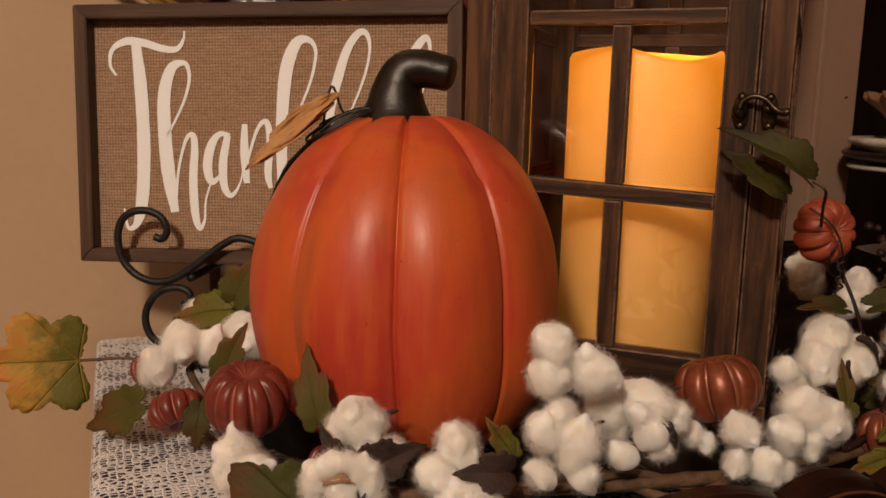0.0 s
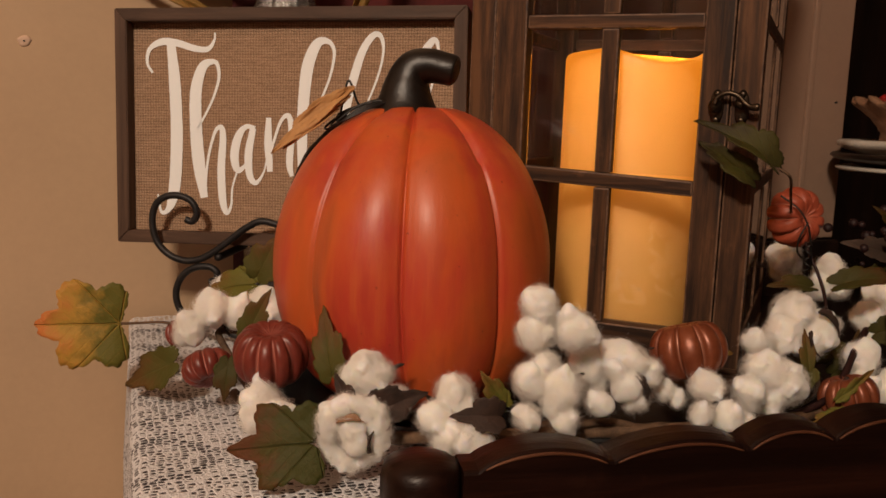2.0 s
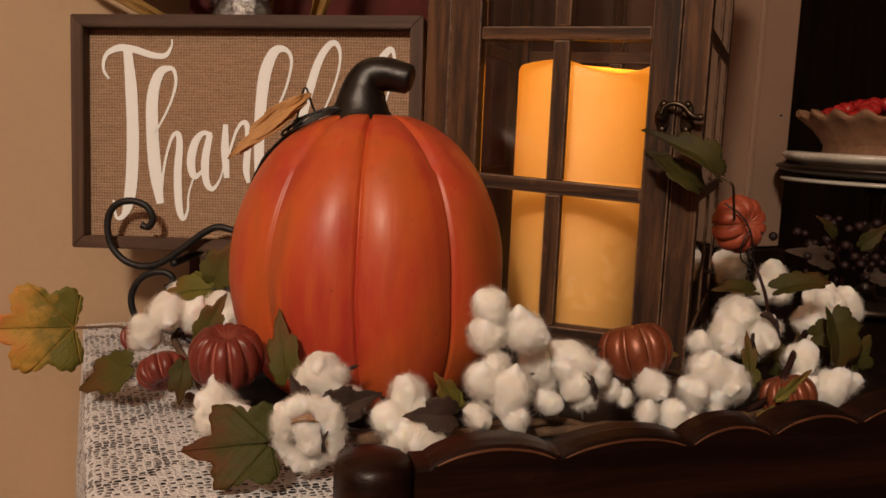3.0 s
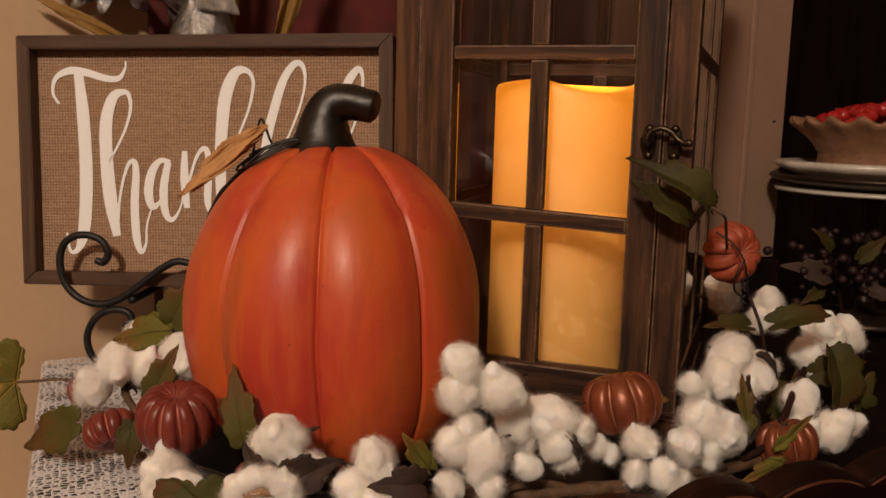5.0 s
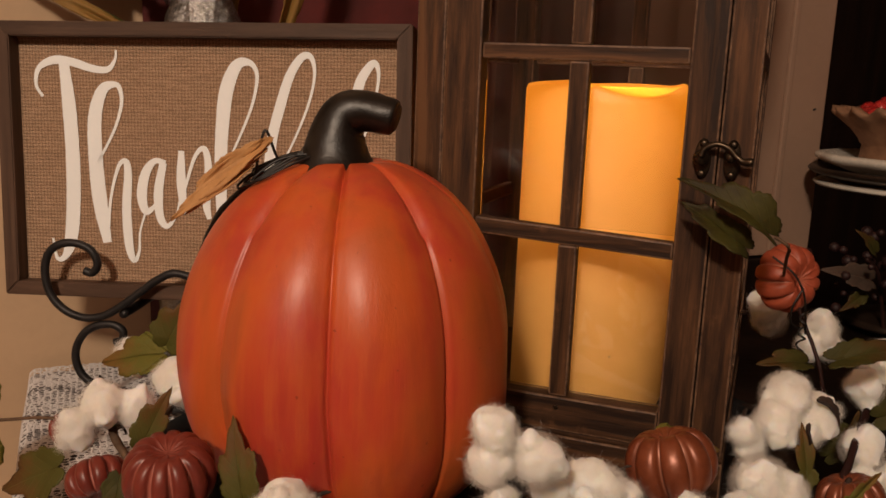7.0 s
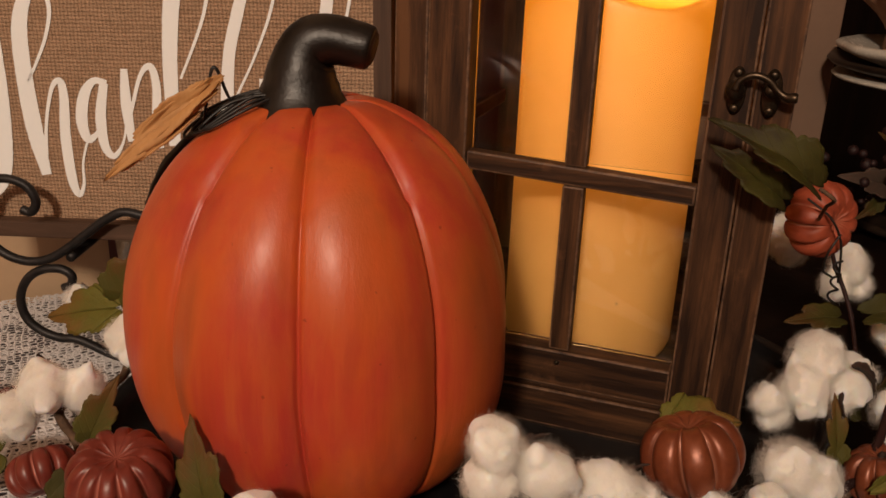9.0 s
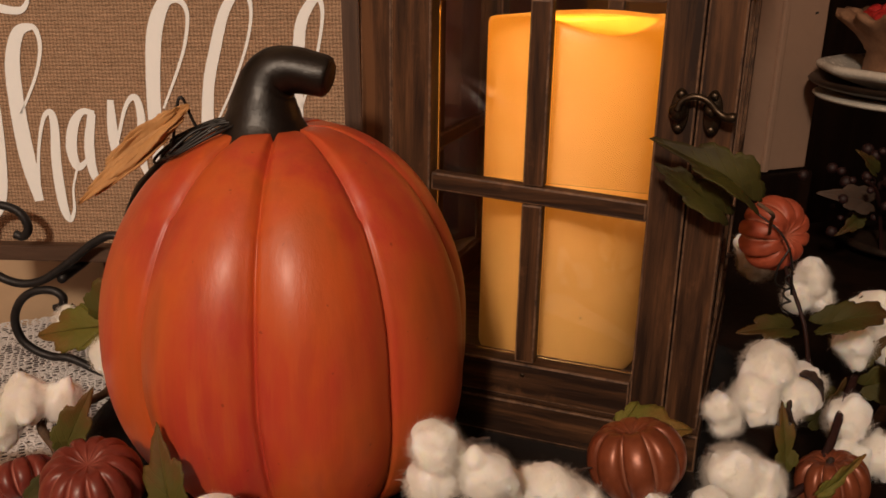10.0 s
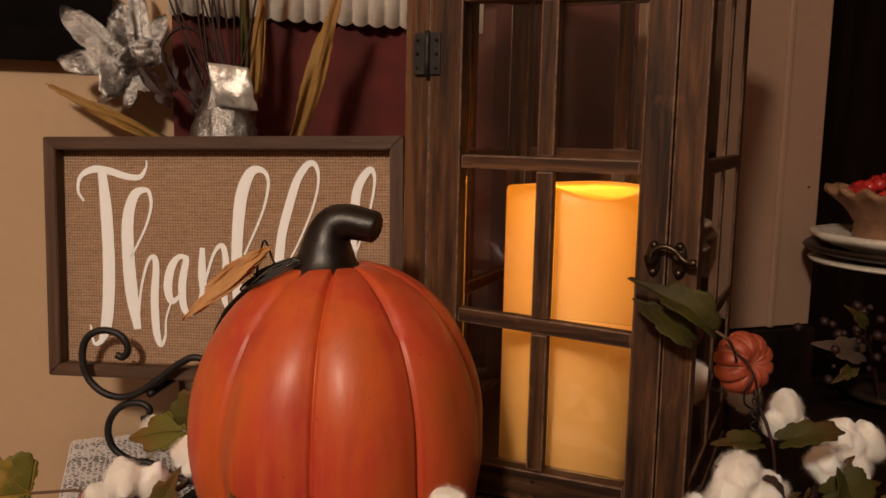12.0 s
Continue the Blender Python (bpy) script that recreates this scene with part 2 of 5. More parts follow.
def lace():
    """Net of fine thread: open cells through which the under cloth shows, filled in along flowers and diamonds."""
    m, nt, b = nodes_of("lace")
    v = coords(nt, kind="UV")
    sep = nt.nodes.new("ShaderNodeSeparateXYZ")
    link(nt, v, sep.inputs[0])
    vo = nt.nodes.new("ShaderNodeTexVoronoi")
    vo.feature = "DISTANCE_TO_EDGE"
    vo.inputs["Scale"].default_value, vo.inputs["Randomness"].default_value = 300.0, 0.5
    link(nt, coords(nt, (0.8, 1, 1), kind="UV"), vo.inputs["Vector"])
    p = 2 * math.pi / 0.085
    dia = maths(nt, "ADD", maths(nt, "COSINE", maths(nt, "MULTIPLY", sep.outputs[0], p)), maths(nt, "COSINE", maths(nt, "MULTIPLY", sep.outputs[1], p)))
    petal = nt.nodes.new("ShaderNodeTexVoronoi")
    petal.inputs["Scale"].default_value, petal.inputs["Randomness"].default_value = 38.0, 0.35
    link(nt, v, petal.inputs["Vector"])
    fill = maths(nt, "ADD", ramp(nt, dia, [(0.02, (1, 1, 1)), (0.25, (0, 0, 0)), (0.80, (0, 0, 0)), (0.95, (0.8, 0.8, 0.8))]), ramp(nt, petal.outputs["Distance"], [(0.22, (0.75, 0.75, 0.75)), (0.30, (0, 0, 0))]))
    edge = maths(nt, "ADD", 0.125, maths(nt, "MULTIPLY", fill, 0.11))
    thread = maths(nt, "LESS_THAN", vo.outputs["Distance"], edge)
    fine = noise_node(nt, v, 700.0, 3.0)
    link(nt, ramp(nt, fine, [(0.3, (0.70, 0.70, 0.73)), (0.7, (0.88, 0.88, 0.90))]), b.inputs["Base Color"])
    b.inputs["Roughness"].default_value = 0.9
    bumped(nt, b, maths(nt, "SUBTRACT", fine, maths(nt, "MULTIPLY", vo.outputs["Distance"], 3.0)), 0.8, 0.001)
    link(nt, thread, b.inputs["Alpha"])
    return m


def candle_wax():
    """Ivory wax shell; the lit upper part glows from the flame within."""
    m, nt, b = nodes_of("candle_wax")
    v = coords(nt)
    sep = nt.nodes.new("ShaderNodeSeparateXYZ")
    link(nt, v, sep.inputs[0])
    mott = noise_node(nt, v, 40.0, 3.0)
    link(nt, ramp(nt, mott, [(0.3, (0.36, 0.196, 0.056)), (0.7, (0.40, 0.216, 0.065))]), b.inputs["Base Color"])
    b.inputs["Roughness"].default_value = 0.5
    h = maths(nt, "MULTIPLY", maths(nt, "ADD", sep.outputs[2], maths(nt, "MULTIPLY", maths(nt, "SUBTRACT", mott, 0.5), 0.006)), 1 / 0.205)
    link(nt, ramp(nt, h, [(0.0, (0.55, 0.20, 0.03)), (0.45, (0.90, 0.24, 0.015)), (0.75, (1.0, 0.26, 0.007)), (0.97, (1.0, 0.26, 0.005))]), b.inputs["Emission Color"])
    glow = ramp(nt, h, [(0.0, (0.08, 0.08, 0.08)), (0.35, (0.18, 0.18, 0.18)), (0.52, (0.36, 0.36, 0.36)), (0.80, (0.60, 0.60, 0.60)), (0.95, (0.78, 0.78, 0.78))])
    link(nt, glow, b.inputs["Emission Strength"])
    return m


def candle_pool():
    m, nt, b = nodes_of("candle_pool")
    b.inputs["Base Color"].default_value = (0.8, 0.55, 0.2, 1)
    b.inputs["Emission Color"].default_value = (1.0, 0.66, 0.14, 1)
    b.inputs["Emission Strength"].default_value = 1.1
    return m


def glass():
    m, nt, b = nodes_of("window_glass")
    nt.nodes.remove(b)
    g = nt.nodes.new("ShaderNodeBsdfGlass")
    g.inputs["Color"].default_value = (0.97, 0.965, 0.95, 1)
    g.inputs["Roughness"].default_value, g.inputs["IOR"].default_value = 0.0, 1.36
    link(nt, g.outputs[0], nt.nodes["Material Output"].inputs[0])
    return m


def leaf_mat(name, base, mid, tip, rough=0.62, stops=(0.12, 0.5, 0.85), fan=False):
    """Colour from stalk to tip, blotched, with pale veins in relief, feathered or fanned out from the stalk."""
    m, nt, b = nodes_of(name)
    uv = coords(nt, kind="UV")
    sep = nt.nodes.new("ShaderNodeSeparateXYZ")
    link(nt, uv, sep.inputs[0])
    n = noise_node(nt, uv, 5.0, 5.0, 0.6)
    pos = maths(nt, "ADD", sep.outputs[1], maths(nt, "MULTIPLY", maths(nt, "SUBTRACT", n, 0.5), 0.9))
    col = ramp(nt, pos, list(zip(stops, (base, mid, tip))))
    across = maths(nt, "ABSOLUTE", maths(nt, "SUBTRACT", sep.outputs[0], 0.5))
    chevron = maths(nt, "SINE", maths(nt, "MULTIPLY", maths(nt, "SUBTRACT", sep.outputs[1], maths(nt, "MULTIPLY", across, 0.85)), 46.0))
    side = ramp(nt, maths(nt, "ADD", maths(nt, "MULTIPLY", chevron, 0.5), 0.5), [(0.93, (0, 0, 0)), (1.0, (1, 1, 1))])
    rib = ramp(nt, across, [(0.004, (1, 1, 1)), (0.016, (0, 0, 0))])
    line = maths(nt, "MAXIMUM", maths(nt, "MULTIPLY", side, 0.35), rib)
    if fan:
        dx, dy = maths(nt, "SUBTRACT", sep.outputs[0], 0.5), maths(nt, "SUBTRACT", sep.outputs[1], 0.16)
        spread = maths(nt, "ABSOLUTE", maths(nt, "SINE", maths(nt, "MULTIPLY", maths(nt, "ARCTAN2", dx, dy), 3.6)))
        far = maths(nt, "SQRT", maths(nt, "ADD", maths(nt, "MULTIPLY", dx, dx), maths(nt, "MULTIPLY", dy, dy)))
        main = ramp(nt, maths(nt, "MULTIPLY", spread, far), [(0.006, (1, 1, 1)), (0.045, (0, 0, 0))])
        line = maths(nt, "MAXIMUM", main, maths(nt, "MULTIPLY", side, 0.12))
        n = maths(nt, "ADD", n, maths(nt, "MULTIPLY", maths(nt, "MULTIPLY", spread, far), 1.2))
    link(nt, mix(nt, maths(nt, "MULTIPLY", line, 0.28), col, tuple(min(1, c * 1.5 + 0.02) for c in mid)), b.inputs["Base Color"])
    b.inputs["Roughness"].default_value = rough
    b.inputs["Specular IOR Level"].default_value = 0.22
    b.inputs["Subsurface Weight"].default_value = 0.08
    b.inputs["Subsurface Scale"].default_value = 0.002
    bumped(nt, b, maths(nt, "SUBTRACT", n, maths(nt, "MULTIPLY", line, 0.6)), 0.8 if fan else 0.5, 0.0020 if fan else 0.0010)
    return m


def dusted(m, colour, amount):
    """Pale bloom of dust that has settled in the creases."""
    nt = m.node_tree
    b = nt.nodes["Principled BSDF"]
    old = b.inputs["Base Color"].links[0].from_socket
    geo = nt.nodes.new("ShaderNodeNewGeometry")
    crease = ramp(nt, geo.outputs["Pointiness"], [(0.455, (amount, amount, amount)), (0.497, (0, 0, 0))])
    link(nt, mix(nt, crease, old, colour), b.inputs["Base Color"])


dusted(M["mini_red"], (0.40, 0.130, 0.095), 0.95)
dusted(M["mini_copper"], (0.38, 0.166, 0.106), 0.6)
dusted(M["mini_orange"], (0.55, 0.249, 0.167), 0.7)

M["pumpkin"], M["burlap"], M["lace"] = pumpkin_skin(), burlap(), lace()
M["wax"], M["pool"], M["glass"] = candle_wax(), candle_pool(), glass()
M["leaf_yellow"] = leaf_mat("yellow_leaf", (0.115, 0.104, 0.0167), (0.42, 0.241, 0.0418), (0.52, 0.166, 0.0456), stops=(0.30, 0.60, 0.98), fan=True)
M["leaf_green"] = leaf_mat("green_leaf", (0.070, 0.0664, 0.0122), (0.080, 0.0689, 0.0137), (0.11, 0.0548, 0.0144))
M["leaf_lime"] = leaf_mat("light_green_leaf", (0.14, 0.124, 0.0213), (0.125, 0.116, 0.0198), (0.17, 0.0954, 0.0228), fan=True)
M["leaf_dark"] = leaf_mat("dark_green_leaf", (0.042, 0.039, 0.0084), (0.052, 0.0456, 0.0091), (0.066, 0.0349, 0.0091))
M["leaf_lance"] = leaf_mat("olive_leaf", (0.034, 0.029, 0.006), (0.054, 0.047, 0.008), (0.030, 0.022, 0.006))
M["leaf_front"] = leaf_mat("browned_green_leaf", (0.045, 0.0481, 0.0091), (0.055, 0.0515, 0.0106), (0.10, 0.0373, 0.0122), fan=True)
M["leaf_tan"] = leaf_mat("tan_blade", (0.22, 0.124, 0.0304), (0.26, 0.149, 0.0418), (0.30, 0.166, 0.0532))
M["leaf_grey"] = leaf_mat("grey_leaf", (0.05, 0.0349, 0.0266), (0.07, 0.0481, 0.0365), (0.08, 0.0515, 0.038))


# ---- building helpers ----
def thing(name, label, category, at=(0, 0, 0, 0, 0, 0), group="", kind=""):
    ob = new(name)
    ob.empty_display_size = 0.02
    ob.matrix_world = pose(*at)
    return tagged(ob, label, category, group, kind)


def mesh_of(name, bm, material, smooth=True):
    me = bpy.data.meshes.new(name)
    bmesh.ops.recalc_face_normals(bm, faces=bm.faces)
    bm.to_mesh(me)
    bm.free()
    me.materials.append(material)
    if smooth:
        for p in me.polygons:
            p.use_smooth = True
    return me


def part(name, bm, material, parent=None, label="", smooth=True, m=None):
    ob = new(name, mesh_of(name, bm, material, smooth))
    if m is not None:
        ob.matrix_basis = m
    if parent:
        ob.parent = parent
    if label:
        ob["label"] = label
    return ob


def solid(name, bm, material, label, category, kind="", smooth=True, m=None):
    return tagged(part(name, bm, material, None, "", smooth, m), label, category, "", kind)


def box(x0, x1, y0, y1, z0, z1, bevel=0.0, bm=None):
    own = bmesh.new()
    bmesh.ops.create_cube(own, size=1.0)
    for v in own.verts:
        v.co = ((x0 + x1) / 2 + v.co.x * (x1 - x0), (y0 + y1) / 2 + v.co.y * (y1 - y0), (z0 + z1) / 2 + v.co.z * (z1 - z0))
    if bevel:
        bmesh.ops.bevel(own, geom=own.edges[:], offset=bevel, segments=2, affect="EDGES", profile=0.6)
    return own


def worn_edges(ob, material):
    """Give the bevelled arrises of a straight bar a rubbed surface of their own."""
    ob.data.materials.append(material)
    for p in ob.data.polygons:
        if max(abs(c) for c in p.normal) < 0.97:
            p.material_index = 1
    return ob


def lathe(profile, n=48, shape=None):
    """Turn (r, z) pairs round z. shape(angle, r, z) may move the point."""
    bm = bmesh.new()
    rings = []
    for r, z in profile:
        ring = []
        for k in range(n):
            a = 2 * math.pi * k / n
            p = Vector((r * math.cos(a), r * math.sin(a), z)) if shape is None else shape(a, r, z)
            ring.append(bm.verts.new(p))
        rings.append(ring)
    for a, b in zip(rings, rings[1:]):
        for k in range(n):
            bm.faces.new((a[k], a[(k + 1) % n], b[(k + 1) % n], b[k]))
    for ring in (rings[0], rings[-1]):
        if (ring[0].co - ring[n // 2].co).length > 1e-5:
            bm.faces.new(ring)
    return bm


def spline(points, steps=8):
    """Catmull-Rom through tuples of any length."""
    pts = [np.array(p, float) for p in points]
    pts = [2 * pts[0] - pts[1]] + pts + [2 * pts[-1] - pts[-2]]
    out = []
    for a, b, c, d in zip(pts, pts[1:], pts[2:], pts[3:]):
        for k in range(steps):
            t = k / steps
            out.append(0.5 * (2 * b + (c - a) * t + (2 * a - 5 * b + 4 * c - d) * t * t + (3 * b - a - 3 * c + d) * t ** 3))
    return out + [pts[-2]]


def tube(points, radius=None, n=8, steps=6, rough=0.0, bm=None):
    """A round rod along (x, y, z[, r])."""
    bm = bm or bmesh.new()
    path = spline(points, steps)
    up = Vector((0.3, 0.2, 1)).normalized()
    rings = []
    for k, p in enumerate(path):
        q0, q1 = path[max(0, k - 1)], path[min(len(path) - 1, k + 1)]
        t = Vector((q1 - q0)[:3]).normalized()
        s = t.cross(up)
        s = s.normalized() if s.length > 1e-4 else Vector((1, 0, 0))
        u = s.cross(t).normalized()
        up = u
        r = radius if radius else p[3]
        c = Vector(p[:3])
        rings.append([bm.verts.new(c + (s * math.cos(2 * math.pi * j / n) + u * math.sin(2 * math.pi * j / n)) * r * (1 + rough * noise.noise(c * 150 + Vector((j, 0, 0))))) for j in range(n)])
    for a, b in zip(rings, rings[1:]):
        for j in range(n):
            bm.faces.new((a[j], a[(j + 1) % n], b[(j + 1) % n], b[j]))
    bm.faces.new(rings[0])
    bm.faces.new(rings[-1])
    return bm


def frame_of(origin, forward, up):
    """Matrix with local y along forward and local z near up."""
    y = Vector(forward).normalized()
    x = y.cross(Vector(up)).normalized()
    z = x.cross(y).normalized()
    m = Matrix((x, y, z)).transposed().to_4x4()
    m.translation = origin
    return m


def leaf_bm(base, tip, up, width=1.0, kind="maple", curl=0.25, seed=0):
    """A lobed leaf with toothed edge, folded along the midrib and curled; a thin solid."""
    rng = random.Random(seed)
    base, tip = Vector(base), Vector(tip)
    length = (tip - base).length
    m = frame_of(base, tip - base, up)
    lobes = {"maple": ((0, 1.0, 0.56), (0.98, 0.88, 0.55), (-0.98, 0.88, 0.55), (2.0, 0.66, 0.60), (-2.0, 0.66, 0.60)),
             "oval": ((0, 1.0, 0.60), (0.62, 0.80, 0.70), (-0.62, 0.80, 0.70), (1.35, 0.62, 0.80), (-1.35, 0.62, 0.80), (2.2, 0.50, 0.9), (-2.2, 0.50, 0.9)),
             "blade": ((0, 1.0, 1.2), (1.2, 0.8, 1.2), (-1.2, 0.8, 1.2), (2.4, 0.7, 1.2), (-2.4, 0.7, 1.2)),
             "grape": ((0, 1.0, 0.62), (0.92, 0.90, 0.86), (-0.92, 0.90, 0.86), (1.95, 0.80, 0.74), (-1.95, 0.80, 0.74)),
             "ivy": ((0, 1.0, 0.66), (0.95, 0.84, 0.78), (-0.95, 0.84, 0.78), (2.0, 0.80, 0.80), (-2.0, 0.80, 0.80)),
             "lance": ((0, 1.0, 0.44), (0.36, 0.84, 0.48), (-0.36, 0.84, 0.48), (0.9, 0.62, 0.7), (-0.9, 0.62, 0.7), (1.6, 0.52, 0.8), (-1.6, 0.52, 0.8), (2.4, 0.48, 0.8), (-2.4, 0.48, 0.8)),
             "slim": ((0, 1.0, 0.40), (0.5, 0.66, 0.45), (-0.5, 0.66, 0.45), (1.5, 0.42, 0.7), (-1.5, 0.42, 0.7))}[kind]
    lobes = [(a, l * rng.uniform(0.9, 1.08), w) for a, l, w in lobes]
    n, rings = 84, 7
    bm = bmesh.new()
    uvl = bm.loops.layers.uv.new("UVMap")
    where = {}
    centre_y = 0.36
    top = bm.verts.new((0, 0, 0))
    grid, ph = [], rng.uniform(0, 6)
    for k in range(n):
        a = -math.pi + 2 * math.pi * k / n
        r = 0.42 if kind != "slim" else 0.28
        for la, ll, w in lobes:
            d = math.atan2(math.sin(a - la), math.cos(a - la))
            r = max(r, ll * math.exp(-(d / w) ** 2 * 0.8))
        for la, amt in ((0, 0.20), (0.92, 0.10), (-0.92, 0.10)):
            if kind in ("oval", "grape", "maple") and not (la and kind == "oval"):
                r *= 1 + amt * math.exp(-((a - la) / 0.15) ** 2)
        if abs(a) > 2.75:
            notch = 0.78 if kind == "ivy" else 0.45
            r *= notch + (1 - notch) * (math.pi - abs(a)) / 0.39
        r *= 1 + 0.022 * (1 if k % 3 < 2 else -1) + 0.02 * rng.uniform(-1, 1)
        row = []
        for j in range(1, rings + 1):
            f = j / rings
            x = math.sin(a) * r * f * 0.64
            y = centre_y + math.cos(a) * r * f * (0.64 if math.cos(a) > 0 else 0.62)
            row.append((x, y, a, f, r))
        grid.append(row)

    def lift(x, y, a, f):
        vein = 0.012 * math.cos(a * 3.2) * f
        return curl * (0.55 * abs(x) - 0.5 * (y - 0.4) ** 2 * 1.4) + vein + 0.05 * noise.noise(Vector((x * 2.6 + ph, y * 2.6, ph)))

    def put(x, y, a, f):
        v = bm.verts.new(m @ Vector((x * length * width, y * length, lift(x, y, a, f) * length)))
        where[v] = (x + 0.5, y)
        return v
    top.co = m @ Vector((0, centre_y * length, lift(0, centre_y, 0, 0) * length))
    where[top] = (0.5, centre_y)
    vs = [[put(*c[:4]) for c in row] for row in grid]
    for k in range(n):
        a, b = vs[k], vs[(k + 1) % n]
        bm.faces.new((top, a[0], b[0]))
        for j in range(rings - 1):
            bm.faces.new((a[j], a[j + 1], b[j + 1], b[j]))
    for f in bm.faces:
        for l in f.loops:
            l[uvl].uv = where[l.vert]
    return bm


def add_leaf(parent, base, tip, up, material, width=1.0, kind="maple", curl=0.25, seed=0, label="", stalk=None):
    ob = part("leaf", leaf_bm(base, tip, up, width, kind, curl, seed), M[material], parent, label)
    so = ob.modifiers.new("thickness", "SOLIDIFY")
    so.thickness = 0.0005
    if stalk:
        part("stalk", tube([stalk, tuple((Vector(stalk) + Vector(base)) / 2 + Vector((0, 0, 0.002))), base, tuple(Vector(base).lerp(Vector(tip), 0.15))], 0.0009, 6), M["twig"], ob)
    return ob


# ---- room ----
WALL = pose(-0.185, 0.712, 0, 0, 0, 14.5)  # local x along the wall, local y into it
FACE = 0.745  # where the wall ends at the dark recess


def wall_part(name, x0, x1, y0, y1, z0, z1, material, label, bevel=0.0, category="wall"):
    return solid(name, box(x0, x1, y0, y1, z0, z1, bevel), M[material], label, category, "structure", False, WALL)


wall_part("wall_north", -2.0, FACE, 0.0, 0.12, 0, 2.5, "wall", "beige painted wall behind the decorated table")
wall_part("wall_west", -2.12, -2.0, -4.2, 0.12, 0, 2.5, "wall_far", "plain brown painted side wall")
wall_part("wall_south", -2.0, 2.6, -4.32, -4.2, 0, 2.5, "wall_far", "plain brown painted wall across the room")
wall_part("wall_east", 2.6, 2.72, -4.2, 0.75, 0, 2.5, "wall_far", "plain brown painted end wall")
# recess faces are coloured near black in place of the light's fall-off
wall_part("wall_recess", FACE, 2.6, 0.63, 0.75, 0, 2.5, "dark_wood", "back of the recess, its shade put into a near-black colour")
wall_part("wall_return", FACE - 0.12, FACE, 0.12, 0.63, 0, 2.5, "dark_wood", "side of the recess, its shade put into a near-black colour")
wall_part("floor", -2.12, 2.72, -4.32, 0.75, -0.05, 0.0, "floor", "brown wooden floor", 0.0, "floor")
wall_part("ceiling", -2.12, 2.72, -4.32, 0.75, 2.5, 2.55, "ceiling", "off-white painted ceiling", 0.0, "ceiling")
casing = wall_part("trim", 0.52, FACE + 0.004, -0.012, 0.0, 0.835, 2.5, "trim", "taupe painted door casing beside the recess", 0.002, "trim")
hole = part("nail_hole", tube([(0.7325, -0.0118, 0.9873), (0.7355, -0.0123, 0.9881)], 0.0011, 8, 2), M["iron"], casing, "small dark nail hole")
wall_part("trim_bead", FACE - 0.055, FACE - 0.048, -0.017, -0.012, 0.835, 2.5, "trim", "narrow raised bead on the taupe casing", 0.0015, "trim")
wall_part("wainscot", 0.50, FACE + 0.008, -0.02, 0.0, 0.0, 0.833, "dark_wood", "dark brown wainscot board under the casing", 0.003, "trim")


patch = thing("filler_patch", "small pale filler patch with nail hole on wall", "wall patch")
patch.matrix_world = WALL @ pose(-0.088, -0.0004, 1.007, 90, 0, 0)
part("filler", lathe([(0.0052, -0.0006), (0.0046, 0.0004), (0.003, 0.0009), (0.0003, 0.001)], 28, lambda a, r, z: Vector((r * (1 + 0.10 * math.sin(3 * a) + 0.07 * math.sin(7 * a)) * math.cos(a), r * 0.9 * (1 + 0.10 * math.sin(2 * a)) * math.sin(a), z))), M["filler"], patch)
part("nail_head", lathe([(0.0008, 0.0008), (0.0008, 0.0013), (0.0003, 0.0015)], 10), M["iron"], patch)


# ---- table, cloth, tray ----
TABLE_Z, TW, TD, CLOTH_X = 0.778, 1.12, 0.43, -0.014
table = thing("console_table", "dark wooden console table under a lace cloth", "table")
table.matrix_world = WALL @ pose(0, 0, 0)
part("tabletop", box(CLOTH_X + 0.006, TW - 0.006, -TD + 0.006, -0.008, TABLE_Z - 0.032, TABLE_Z - 0.006, 0.003), M["dark_wood"], table, smooth=False)
for lx in (0.05, TW - 0.09):
    for ly in (-TD + 0.04, -0.07):
        part("leg", box(lx, lx + 0.04, ly, ly + 0.04, 0, TABLE_Z - 0.033, 0.004), M["dark_wood"], table, smooth=False)


